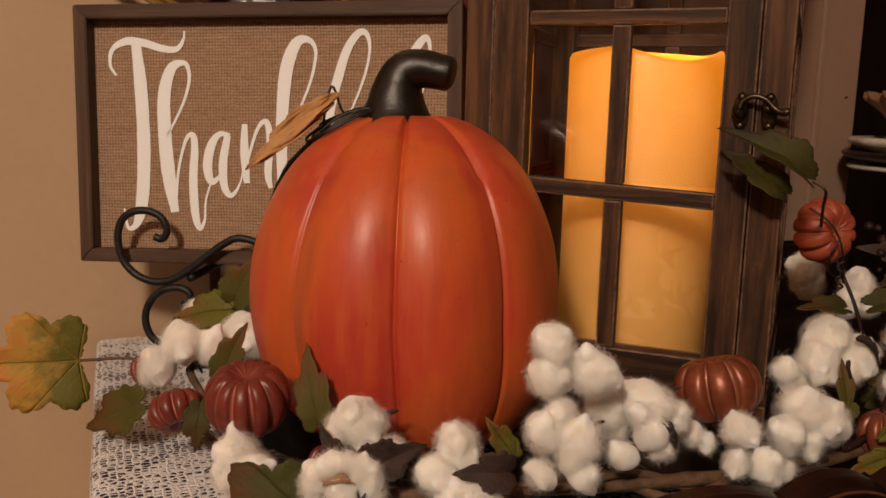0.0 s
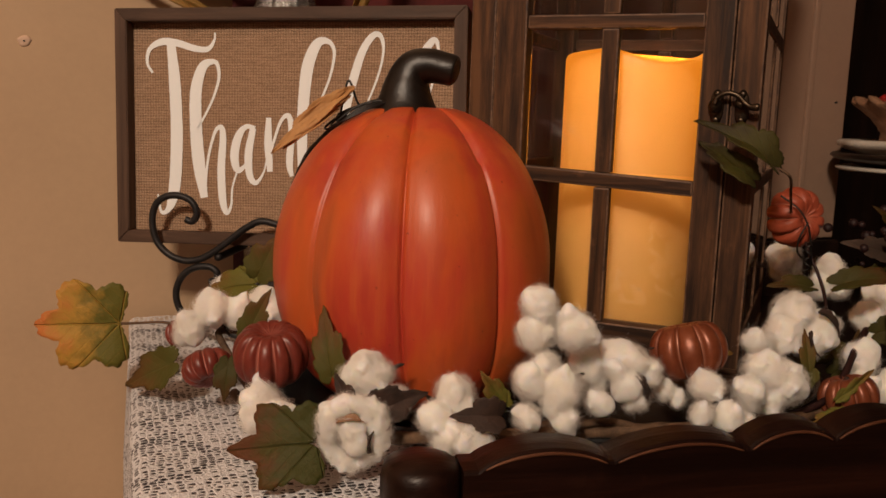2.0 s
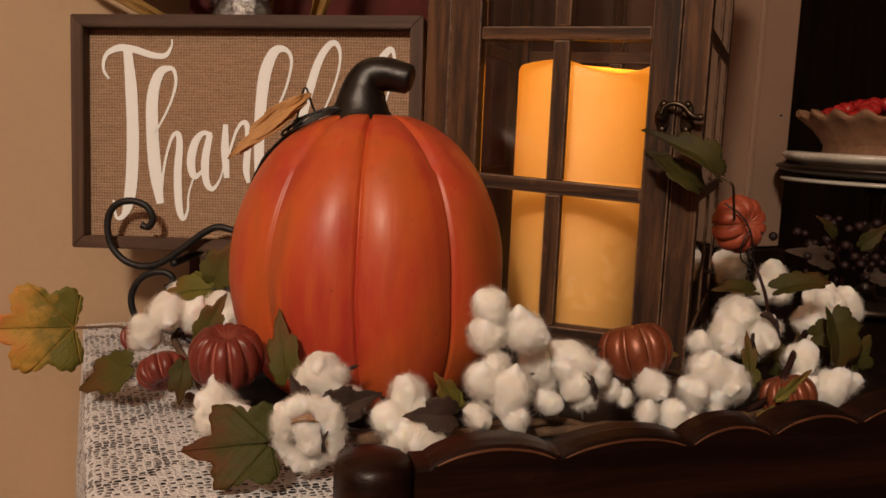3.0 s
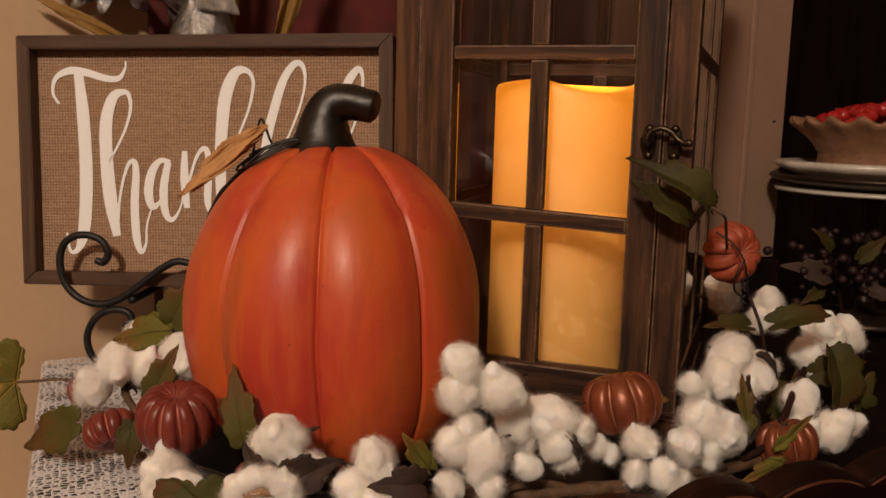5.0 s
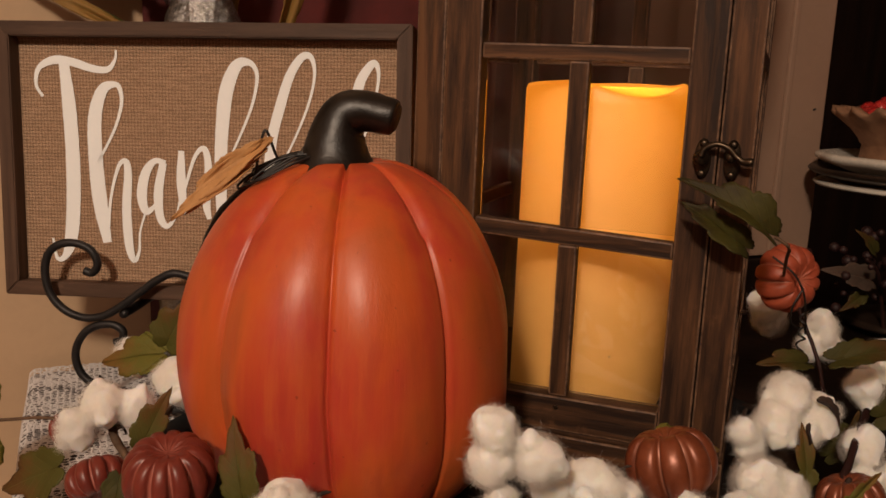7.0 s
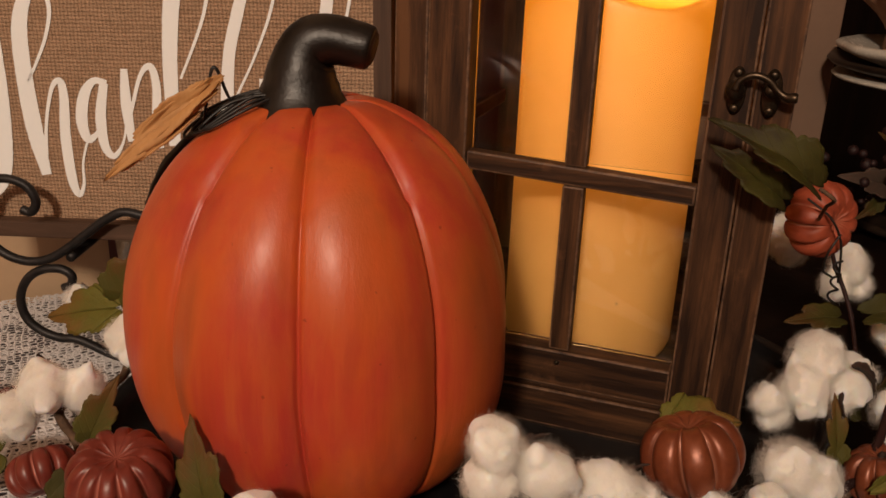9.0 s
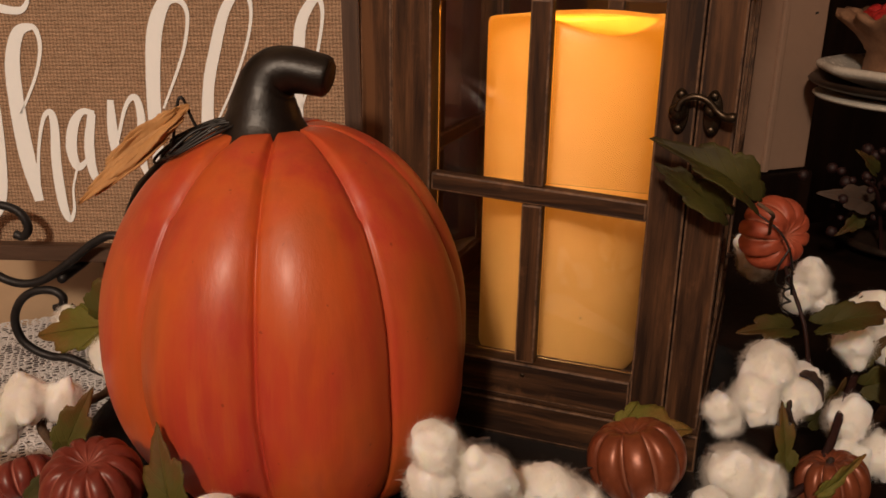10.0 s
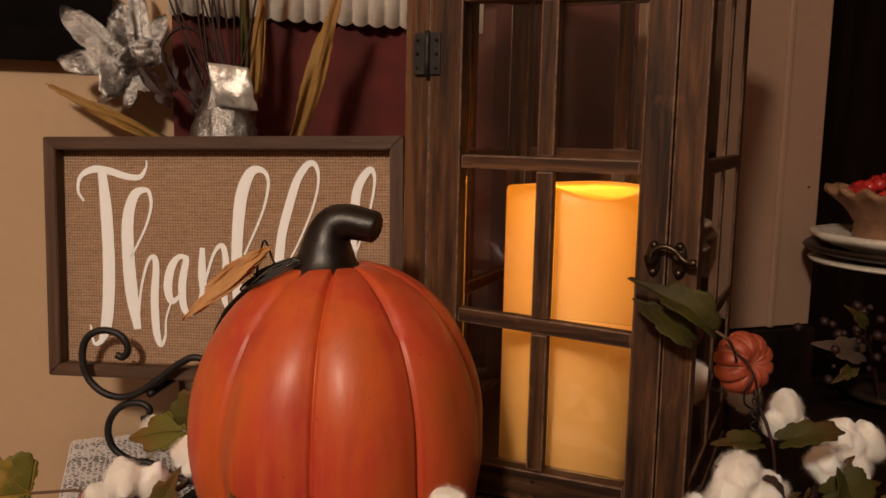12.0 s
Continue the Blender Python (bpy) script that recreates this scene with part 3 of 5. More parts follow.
def cloth_bm(drop, lift, ripple):
    """A cloth laid on the top and hanging over the front and the near end."""
    bm = bmesh.new()
    uvl = bm.loops.layers.uv.new("UVMap")
    nx, ny = 150, 70
    a0, a1, b0, b1 = CLOTH_X - drop, 0.365, -TD - drop, -0.012

    def bend(a, edge, sign):
        over = (edge - a) * sign
        r = 0.006
        if over <= -r:
            return a, 0.0
        if over < r * 0.6:
            q = (over + r) / (1.6 * r) * math.pi / 2
            return edge + sign * (r - r * math.sin(q)) - sign * 0, -r * (1 - math.cos(q))
        return edge, -(over - r * 0.6) - r
    grid = []
    for i in range(nx + 1):
        s = (i / nx) ** 1.25
        a = a0 + (a1 - a0) * s
        row = []
        for j in range(ny + 1):
            b = b0 + (b1 - b0) * j / ny
            x, dz1 = bend(a, CLOTH_X, 1)
            y, dz2 = bend(b, -TD, 1)
            hang = min(dz1, dz2)
            wob = ripple * noise.noise(Vector((a * 16, b * 16, 0.3)))
            flare = max(0.0, -hang)
            if dz1 < -0.006:
                x -= flare * 0.02 + 0.004 * math.sin(b * 42) * min(1, flare * 12)
            if dz2 < -0.006:
                y -= flare * 0.06 + 0.006 * math.sin(a * 38) * min(1, flare * 12)
            v = bm.verts.new((x, y, TABLE_Z + lift + hang + (wob if hang > -0.003 else 0)))
            row.append((v, (a, b)))
        grid.append(row)
    for r0, r1 in zip(grid, grid[1:]):
        for k in range(ny):
            f = bm.faces.new((r0[k][0], r1[k][0], r1[k + 1][0], r0[k + 1][0]))
            for l, c in zip(f.loops, (r0[k], r1[k], r1[k + 1], r0[k + 1])):
                l[uvl].uv = c[1]
    return bm


solid("under_cloth", cloth_bm(0.16, -0.0045, 0.0008), M["linen"], "grey-mauve plain under cloth beneath the lace", "cloth", m=WALL)
solid("lace_tablecloth", cloth_bm(0.20, 0.0, 0.0016), M["lace"], "ivory openwork lace tablecloth hanging over the table", "tablecloth", m=WALL)


def tray():
    root = thing("oval_tray", "glossy black oval tray under the pumpkin and lantern", "tray", (0.125, 0.528, TABLE_Z + 0.0015, 0, 0, 4))

    def oval(a, r, z):
        return Vector((0.205 * r * math.cos(a), 0.143 * r * math.sin(a), z))
    part("tray_base", lathe([(1e-4, 0.0), (0.93, 0.0), (0.93, 0.0025), (1e-4, 0.0025)], 96, oval), M["tray"], root)
    part("tray_rim", lathe([(0.9305, 0.0), (0.975, 0.004), (1.0, 0.009), (0.992, 0.0105), (0.96, 0.0055), (0.9305, 0.0027)], 96, oval), M["tray"], root, "raised black rim")


tray()
TRAY_Z = TABLE_Z + 0.004


# ---- large pumpkin ----
def large_pumpkin():
    cx, cy, z0 = 0.0352, 0.4737, TRAY_Z
    root = thing("pumpkin", "large orange carved-look pumpkin with dark stem", "pumpkin", (cx, cy, z0, 0, 0, 0))
    H, R, WIDE = 0.184, 0.0853, 0.44
    face = math.atan2(-0.4737, -0.0352)
    cuts = [face + radians(a) for a in (-44, -4.2, 36.5, 82, 129, 175, 221, 267)]

    def groove(a):
        best = 9.0
        for c in cuts:
            d = abs(math.atan2(math.sin(a - c), math.cos(a - c)))
            best = min(best, d)
        return best

    def shape(a, r, z):
        d = groove(a)
        f = math.sin(math.pi * min(1, max(0, z / H))) ** 0.5
        q = min(d / 0.36, 1.0)
        cut = 0.0062 * (1 - (1 - q) ** 2.3) - 0.0052 - 0.0014 * math.exp(-(d / 0.011) ** 2) + 0.00016 * math.exp(-((d - 0.034) / 0.014) ** 2)
        rr = r + cut * (0.25 + 0.75 * f) * min(1.0, r / 0.03)
        wob = 0.0009 * noise.noise(Vector((math.cos(a) * 3, math.sin(a) * 3, z * 25)))
        return Vector(((rr + wob) * math.cos(a) + 0.011 * max(0.0, WIDE - z / H), (rr + wob) * math.sin(a), z - 0.0026 * math.exp(-(d / 0.05) ** 2) * (1 if z > 0.82 * H else 0)))
    prof = []
    for k in range(57):
        q = -math.pi / 2 + math.pi * k / 56
        c, s = max(math.cos(q), 0.0), math.sin(q)
        r, z = R * c ** 0.60, H * (WIDE + WIDE * s)
        if s > 0:
            r, z = R * c ** 0.92, H * (WIDE + (1 - WIDE) * s ** 0.96)
        if r < 0.022 and s > 0:
            z -= 0.004 * (1 - r / 0.022)
        prof.append((max(r, 0.0004), z))
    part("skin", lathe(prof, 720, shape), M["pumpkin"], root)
    stem = part("stem", tube([(-0.0078, 0, 0.1765, 0.0235), (-0.0078, 0, 0.1815, 0.0192), (-0.0076, 0, 0.1865, 0.0165), (-0.0072, 0, 0.1925, 0.0146), (-0.0056, 0, 0.1990, 0.0128), (-0.0018, -0.001, 0.2045, 0.0114), (0.0055, -0.003, 0.2062, 0.0102), (0.0135, -0.005, 0.2050, 0.0096), (0.0195, -0.007, 0.2038, 0.0091), (0.0212, -0.0075, 0.2034, 0.0080)], n=28, steps=6, rough=0.035), M["stem"], root, "curved dark brown stem")
    part("stem_end", tube([(0.0208, -0.0074, 0.2035, 0.0076), (0.0220, -0.0078, 0.2032, 0.0066)], n=16, steps=2), M["stem_end"], stem)
    # wire curls and a dry husk bow at the stem's foot
    def on_skin(r):
        c = (r / R) ** (1 / 0.92)
        return H * (WIDE + (1 - WIDE) * (1 - c * c) ** 0.48)
    def over(x, y, up):
        return (x, y, on_skin(math.hypot(x, y)) + up)
    # long flat loops of wire from the stem to the bow, one pinched up to a point
    for k in range(4):
        y0, far = -0.012 + 0.003 * k, -0.044 - 0.0035 * (k % 3)
        part("wire", tube([over(-0.019, y0, 0.003), over(-0.030, y0 - 0.004, 0.0028 + 0.0008 * k), over(far, y0 - 0.004, 0.0030), over(far - 0.004, y0 + 0.001, 0.0042 + 0.001 * k), over(far + 0.006, y0 + 0.004, 0.0055), over(-0.028, y0 + 0.003, 0.0048), over(-0.019, y0 + 0.002, 0.0035)], 0.0007, 6, 5), M["wire"], root, "curled thin black wire")
    part("wire", tube([over(-0.030, -0.006, 0.003), over(-0.036, -0.007, 0.0065), (-0.0410, -0.008, 0.1950), (-0.0436, -0.008, 0.1915), over(-0.047, -0.008, 0.004)], 0.0007, 6, 5), M["wire"], root)
    # dark strand, thickest mid-way, that follows the left shoulder
    part("vine", tube([(*over(-0.040, -0.004, 0.001), 0.0010), (*over(-0.050, 0.000, 0.0010), 0.0022), (*over(-0.060, 0.004, 0.0012), 0.0021), (*over(-0.068, 0.008, 0.0014), 0.0020), (*over(-0.075, 0.011, 0.0010), 0.0014)], n=8, steps=5, rough=0.3), M["wire"], root, "dark tapered strand along the shoulder")
    # dry husk bow: broad soft strips with frayed ends
    for b, t, w, sd in (((-0.0415, -0.0100, 0.1905), (-0.0835, -0.0190, 0.1555), 0.16, 1), ((-0.0425, -0.0115, 0.1885), (-0.0720, -0.0175, 0.1700), 0.26, 2), ((-0.0440, -0.0085, 0.1850), (-0.0800, -0.0165, 0.1545), 0.13, 3), ((-0.0500, -0.0115, 0.1800), (-0.0865, -0.0205, 0.1520), 0.13, 4), ((-0.0580, -0.0120, 0.1780), (-0.0385, -0.0100, 0.1925), 0.34, 5), ((-0.0470, -0.0130, 0.1800), (-0.0730, -0.0190, 0.1600), 0.15, 6)):
        ob = part("husk_strip", leaf_bm(b, t, (0.2, -1, 0.4), w, "blade", 0.25, sd), M["raffia"], root, "pale tan dry corn husk strip")
        ob.modifiers.new("thickness", "SOLIDIFY").thickness = 0.0006


large_pumpkin()


# ---- lantern ----
LZ = TRAY_Z
LANTERN = pose(0.1582, 0.4974, 0, 0, 0, -29.0)  # local x across the front, y inwards; z is height over the floor
LD = 0.212


def lantern():
    root = thing("lantern", "tall brown weathered wooden lantern with paned door", "lantern")
    root.matrix_world = LANTERN

    def bar(name, x0, x1, y0, y1, z0, z1, parent=root, up=None, label=""):
        tall = (z1 - z0) > max(x1 - x0, y1 - y0) if up is None else up
        mat = M["lantern_v"] if tall else M["lantern_h"]
        return worn_edges(part(name, box(x0, x1, y0, y1, z0, z1, 0.0011), mat, parent, label, False), M["lantern_edge"])
    x0, x1, top = -0.096, 0.0927, 1.175
    bar("base", x0 - 0.001, x1 + 0.001, -0.001, LD + 0.001, LZ, 0.8035, up=False)
    part("base_lip", box(x0 - 0.0005, x1 + 0.0005, 0.0005, 0.003, 0.8036, 0.8062, 0.0005), M["lantern_h"], root, "", False)
    bar("roof_board", x0 - 0.012, x1 + 0.012, -0.012, LD + 0.012, top, top + 0.02, up=False)
    for px0, px1 in ((x0, -0.0785), (0.0754, x1)):
        for py in (0.0, LD - 0.018):
            bar("post", px0, px1, py, py + 0.018, 0.8064, top - 0.0005)
    bar("top_rail", -0.0783, 0.075, 0.001, 0.018, 1.1475, top - 0.0005, up=False)
    # door
    door = bar("door", -0.0780, -0.0562, -0.0015, 0.0145, 0.8066, 1.1470, label="paned lantern door, closed")
    bar("stile", 0.0571, 0.0748, -0.0015, 0.0145, 0.8066, 1.1470, door)
    bar("rail", -0.0560, 0.0569, -0.0010, 0.0145, 0.8066, 0.8270, door, False)
    bar("rail", -0.0560, 0.0569, -0.0010, 0.0145, 1.1200, 1.1470, door, False)
    for za, zb in ((0.9163, 0.9258), (1.0176, 1.0262)):
        r_ob = bar("rail", -0.0560, 0.0569, 0.0000, 0.0085, za, zb, door, False)
        if za < 1.0:
            for v in r_ob.data.vertices:
                v.co.z -= v.co.x * 0.040
    for za, zb in ((0.8272, 0.9161), (0.9260, 1.0174), (1.0264, 1.1198)):
        bar("muntin", -0.0062, 0.0046, 0.0004, 0.0085, za, zb, door, True)
        for xa, xb in ((-0.0560, -0.0064), (0.0048, 0.0570)):
            bar_in = part("pane", box(xa, xb, 0.0098, 0.0112, za, zb), M["glass"], door, "clear glass pane", False)
            bar_in.visible_shadow = False
    # sides and back: outer rails, muntins, panes
    for sx in (x0, x1):
        s0, s1 = (sx, sx + 0.006) if sx < 0 else (sx - 0.006, sx)
        bar("side_rail", s0, s1, 0.0182, LD - 0.0182, 0.8064, 0.828, up=False)
        bar("side_rail", s0, s1, 0.0182, LD - 0.0182, 1.145, top - 0.0005, up=False)
        for za in (0.9165, 1.0180):
            bar("side_rail", s0, s1, 0.0182, LD - 0.0182, za, za + 0.0095, up=False)
        for za, zb in ((0.8282, 0.9163), (0.9262, 1.0178), (1.0277, 1.1448)):
            bar("side_muntin", s0, s1, LD / 2 - 0.005, LD / 2 + 0.005, za, zb)
        out = sx + 0.0016 if sx < 0 else sx - 0.0016
        for ya, yb in ((0.0184, LD / 2 - 0.0052), (LD / 2 + 0.0052, LD - 0.0184)):
            for za, zb in ((0.8284, 0.9161), (0.9264, 1.0176), (1.0279, 1.1446)):
                g = part("side_pane", box(out - 0.0006, out + 0.0006, ya, yb, za, zb), M["glass"], root, "", False)
                g.visible_shadow = False
    for za, zb in ((0.8064, 0.828), (0.918, 0.9275), (1.019, 1.0285), (1.145, top - 0.0005)):
        bar("back_rail", -0.0783, 0.075, LD - 0.010, LD, za, zb, up=False)
    for za, zb in ((0.8282, 0.9178), (0.9277, 1.0188), (1.0287, 1.1448)):
        bar("back_muntin", -0.0065, 0.0045, LD - 0.010, LD, za, zb)
    g = part("back_pane", box(-0.0782, 0.0749, LD - 0.0055, LD - 0.0045, 0.8284, 1.1446), M["glass"], root, "", False)
    g.visible_shadow = False
    part("nail", lathe([(0.0013, 0.0), (0.0012, 0.0006), (0.0004, 0.0009)], 10, lambda a, r, z: Vector((-0.0008 + r * math.cos(a), -0.0010 - z, 0.8205 + r * math.sin(a)))), M["bronze"], root, "dull nail head")
    # hinge
    hinge = part("hinge", box(-0.0885, -0.0705, -0.0032, -0.0018, 1.0755, 1.1015, 0.0005), M["iron"], root, "small black iron hinge", False)
    part("hinge_pin", tube([(-0.0790, -0.0040, 1.0745), (-0.0790, -0.0040, 1.1025)], 0.0017, 10, 3), M["iron"], hinge)
    for hx in (-0.0860, -0.0730):
        for hz in (1.0800, 1.0885, 1.0970):
            part("screw", tube([(hx, -0.003, hz), (hx, -0.0040, hz)], 0.0011, 8, 1), M["bronze"], hinge)
    # hook latch: two keyhole plates, a curved hook across the gap
    def plate(cx):
        bm = lathe([(0.0002, 0), (0.0052, 0), (0.0052, 0.0010), (0.0046, 0.0016), (0.0002, 0.0016)], 20, lambda a, r, z: Vector((cx + r * 0.82 * math.cos(a), -0.0016 - z, 0.9700 + 2.05 * r * math.sin(a))))
        return part("latch_plate", bm, M["bronze"], root, "aged bronze latch plate")
    pl, pr = plate(0.0678), plate(0.0825)
    for p, cx in ((pl, 0.0678), (pr, 0.0825)):
        for dz in (0.0078, -0.0078):
            part("screw", lathe([(0.0022, 0), (0.0020, 0.0009), (0.0012, 0.0014), (0.0002, 0.0015)], 12, lambda a, r, z: Vector((cx + r * math.cos(a), -0.0030 - z, 0.9700 + dz + r * math.sin(a)))), M["bronze"], p)
    part("pivot", lathe([(0.0042, 0), (0.0042, 0.004), (0.0034, 0.0062), (0.0018, 0.0074), (0.0002, 0.0078)], 18, lambda a, r, z: Vector((0.0672 + r * math.cos(a), -0.0030 - z, 0.9705 + r * math.sin(a)))), M["bronze"], pl)
    part("catch", tube([(0.0820, -0.003, 0.9720, 0.0030), (0.0820, -0.0075, 0.9720, 0.0032), (0.0820, -0.0095, 0.9722, 0.0022)], n=12, steps=3), M["bronze"], pr)
    part("hook", tube([(0.0672, -0.0098, 0.9712, 0.0020), (0.0690, -0.0100, 0.9757, 0.0016), (0.0745, -0.0102, 0.9783, 0.0015), (0.0805, -0.0102, 0.9766, 0.0016), (0.0850, -0.0104, 0.9722, 0.0016), (0.0885, -0.0108, 0.9702, 0.0019), (0.0915, -0.0112, 0.9703, 0.0023), (0.0930, -0.0113, 0.9703, 0.0019)], n=12, steps=5), M["bronze"], root, "curved bronze hook")


lantern()


def candle():
    r, h = 0.0493, 0.2000
    cx, cy, z0 = 0.1953, 0.5617, 0.8040
    root = thing("pillar_candle", "lit ivory flameless pillar candle inside lantern", "candle", (cx, cy, z0, 0, 0, 0))
    ref = math.atan2(-0.561, -0.16)

    def shape(a, rr, z):
        t = a - ref
        t = math.atan2(math.sin(t), math.cos(t))
        wave = 0.0014 - 0.0058 * math.exp(-((t - 0.34) / 0.55) ** 2) + 0.0036 * math.exp(-((t - 1.45) / 0.42) ** 2) + 0.0016 * math.exp(-((t + 0.35) / 0.30) ** 2) + 0.0014 * math.cos(2 * t + 1.0)
        k = max(0.0, (z - 0.150) / (h - 0.150))
        return Vector((rr * math.cos(a), rr * math.sin(a), z + wave * k * k))
    part("wax", lathe([(0.0004, 0), (r - 0.006, 0.0), (r - 0.002, 0.002), (r, 0.007), (r, 0.05), (r, 0.10), (r, 0.15), (r, 0.175), (r, 0.19), (r, h - 0.003), (r - 0.0012, h - 0.0006), (r - 0.0035, h), (r - 0.006, h - 0.002)], 96, shape), M["wax"], root)
    part("pin_hole", tube([(0.0493 * math.cos(radians(-93)), 0.0493 * math.sin(radians(-93)), 0.0420), (0.0498 * math.cos(radians(-93)), 0.0498 * math.sin(radians(-93)), 0.0420)], 0.0006, 8, 1), M["wire"], root, "tiny dark speck")
    part("wax_bowl", lathe([(r - 0.006, h - 0.002), (r - 0.008, h - 0.010), (r - 0.012, h - 0.022), (r - 0.020, h - 0.027), (0.0004, h - 0.029)], 96, shape), M["pool"], root, "glowing hollow of the candle")


candle()


# ---- sign on its easel ----
SIGN = pose(-0.1827, 0.622, 0.8554, 0, 0, -13.74) @ pose(0, 0, 0, -3.45, 0, 0) @ pose(0, 0, 0, 0, -1.41, 0)  # origin at the lower outer corner of the frame; leans back
SW, SH, SF = 0.2663, 0.1751, 0.0094


def sign():
    root = thing("framed_sign", "burlap sign with white script in brown frame", "sign")
    root.matrix_world = SIGN
    d = 0.032

    def mitre(pts, material):
        bm = bmesh.new()
        lo = [bm.verts.new((x, 0, z)) for x, z in pts]
        hi = [bm.verts.new((x, d, z)) for x, z in pts]
        bm.faces.new(lo)
        bm.faces.new(hi[::-1])
        for k in range(4):
            bm.faces.new((lo[k], hi[k], hi[(k + 1) % 4], lo[(k + 1) % 4]))
        bmesh.ops.bevel(bm, geom=bm.edges[:], offset=0.0007, segments=2, affect="EDGES")
        worn_edges(part("frame_bar", bm, material, root, "", False), M["frame_edge"])
    W, H, F = SW, SH, SF
    mitre([(0, 0), (F, F), (F, H - F), (0, H)], M["frame_v"])
    mitre([(W, 0), (W, H), (W - F, H - F), (W - F, F)], M["frame_v"])
    mitre([(0.0002, 0), (W - 0.0002, 0), (W - F, F - 0.0002), (F, F - 0.0002)], M["frame_h"])
    mitre([(0.0002, H), (F, H - F + 0.0002), (W - F, H - F + 0.0002), (W - 0.0002, H)], M["frame_h"])
    part("burlap_panel", box(F - 0.001, W - F + 0.001, 0.0115, 0.0150, F - 0.001, H - F + 0.001), M["burlap"], root, "tan woven burlap", False)
    # script strokes: (across, up, width) in millimetres
    strokes = {
        "letter_T": ([(24.7, 128.6, 1.9), (20.5, 136.2, 2.2), (22.8, 146.6, 3.4), (32.9, 151.8, 5.3), (45.1, 150.7, 5.3), (58.5, 146.8, 4.8), (69.0, 146.4, 3.8), (74.0, 152.7, 1.9), (74.7, 158.5, 1.2)],
                     [(39.7, 150.2, 6.7), (42.3, 122.3, 9.1), (43.6, 87.1, 9.6), (42.7, 56.2, 9.6), (40.4, 36.9, 8.6), (36.3, 25.2, 4.8), (30.4, 23.3, 2.4), (27.9, 36.6, 1.4)]),
        "letter_h": ([(76.5, 134.3, 2.9), (72.9, 137.0, 3.8), (64.7, 133.0, 7.2), (59.3, 115.4, 9.1), (59.1, 87.3, 9.6), (61.4, 58.9, 9.6), (65.3, 34.7, 5.8)],
                     [(76.5, 134.3, 2.9), (77.5, 125.0, 2.4), (73.4, 111.0, 1.9), (66.3, 96.9, 1.7), (60.5, 87.3, 1.4)],
                     [(65.6, 37.5, 2.4), (68.5, 63.8, 1.9), (74.0, 84.0, 2.4), (79.0, 88.2, 3.8), (80.5, 79.5, 5.3), (79.0, 56.9, 6.2), (80.1, 33.1, 5.8), (83.2, 23.5, 3.4), (86.8, 29.7, 1.9), (87.8, 42.8, 1.4), (92.3, 57.2, 1.4)]),
        "letter_a": ([(105.9, 87.6, 3.4), (98.6, 88.7, 3.8), (92.4, 80.8, 6.2), (89.5, 66.6, 6.7), (92.3, 56.0, 4.8), (99.3, 62.0, 1.9), (103.7, 76.3, 1.9)],
                     [(104.2, 87.6, 4.8), (100.7, 69.1, 6.2), (101.5, 52.6, 5.3), (106.4, 46.8, 3.4), (112.6, 55.2, 1.4), (115.8, 69.5, 1.2)]),
        "letter_n": ([(116.5, 95.7, 3.8), (116.1, 76.6, 6.2), (117.5, 55.3, 4.3)],
                     [(118.5, 71.8, 1.9), (125.4, 91.9, 2.4), (131.6, 97.3, 3.8), (134.2, 86.2, 4.8), (132.7, 62.7, 5.3), (134.5, 52.1, 2.9)]),
        "letter_k": ([(162.1, 151.6, 3.8), (153.7, 150.0, 7.2), (146.9, 134.8, 9.1), (143.8, 111.9, 8.6), (142.5, 88.6, 8.1), (142.5, 53.5, 6.7)],
                     [(162.1, 151.6, 3.8), (166.7, 144.1, 2.4), (164.2, 128.2, 1.9), (158.1, 112.0, 1.7), (148.3, 91.0, 1.4)]),
        "letter_f": ([(201.5, 155.2, 3.4), (195.7, 155.6, 4.8), (187.9, 144.3, 5.8), (181.2, 123.8, 6.7), (176.0, 103.0, 6.7), (173.3, 72.8, 7.2), (171.8, 40.1, 5.3)],
                     [(201.5, 155.2, 3.4), (203.6, 144.4, 1.9), (199.6, 126.2, 1.7), (190.1, 103.2, 1.4), (179.3, 82.3, 1.4)]),
        "letter_u": ([(195.5, 91.9, 6.0), (194.3, 70.2, 6.4), (198.0, 55.6, 4.5), (205.9, 60.5, 2.0), (210.5, 80.1, 2.0)],
                     [(211.4, 91.9, 6.0), (210.7, 68.3, 6.2), (215.8, 54.6, 3.0)]),
        "letter_l": ([(243.3, 150.2, 3.4), (239.8, 151.8, 4.8), (232.7, 141.2, 6.2), (229.9, 126.5, 6.7), (227.7, 96.9, 6.7), (227.8, 64.6, 5.8), (232.5, 53.1, 2.9), (239.6, 60.2, 1.4)],
                     [(243.3, 150.2, 2.9), (243.8, 140.2, 1.9), (239.7, 119.8, 1.7), (235.4, 107.3, 1.4), (230.0, 92.3, 1.4)]),
    }
    lift = 0
    for name, runs in strokes.items():
        bm = bmesh.new()
        runs = list(runs)
        if len(runs) > 1 and runs[0][0][:2] == runs[1][0][:2]:
            runs = [runs[1][::-1] + runs[0][1:]] + runs[2:]
        for run in runs:
            lift += 1
            y = 0.01115 - 0.00004 * (lift % 3)
            path = spline(run, 10)
            prev = None
            for k, p in enumerate(path):
                q0, q1 = path[max(0, k - 1)], path[min(len(path) - 1, k + 1)]
                t = (q1 - q0)[:2]
                t = t / (np.hypot(*t) + 1e-9)
                w = max(p[2], 0.8) / 2 * (1 + 0.05 * noise.noise(Vector((p[0] * 0.6, p[1] * 0.6, 0))))
                a = bm.verts.new(((p[0] - t[1] * w) / 1000, y, (p[1] + t[0] * w) / 1000))
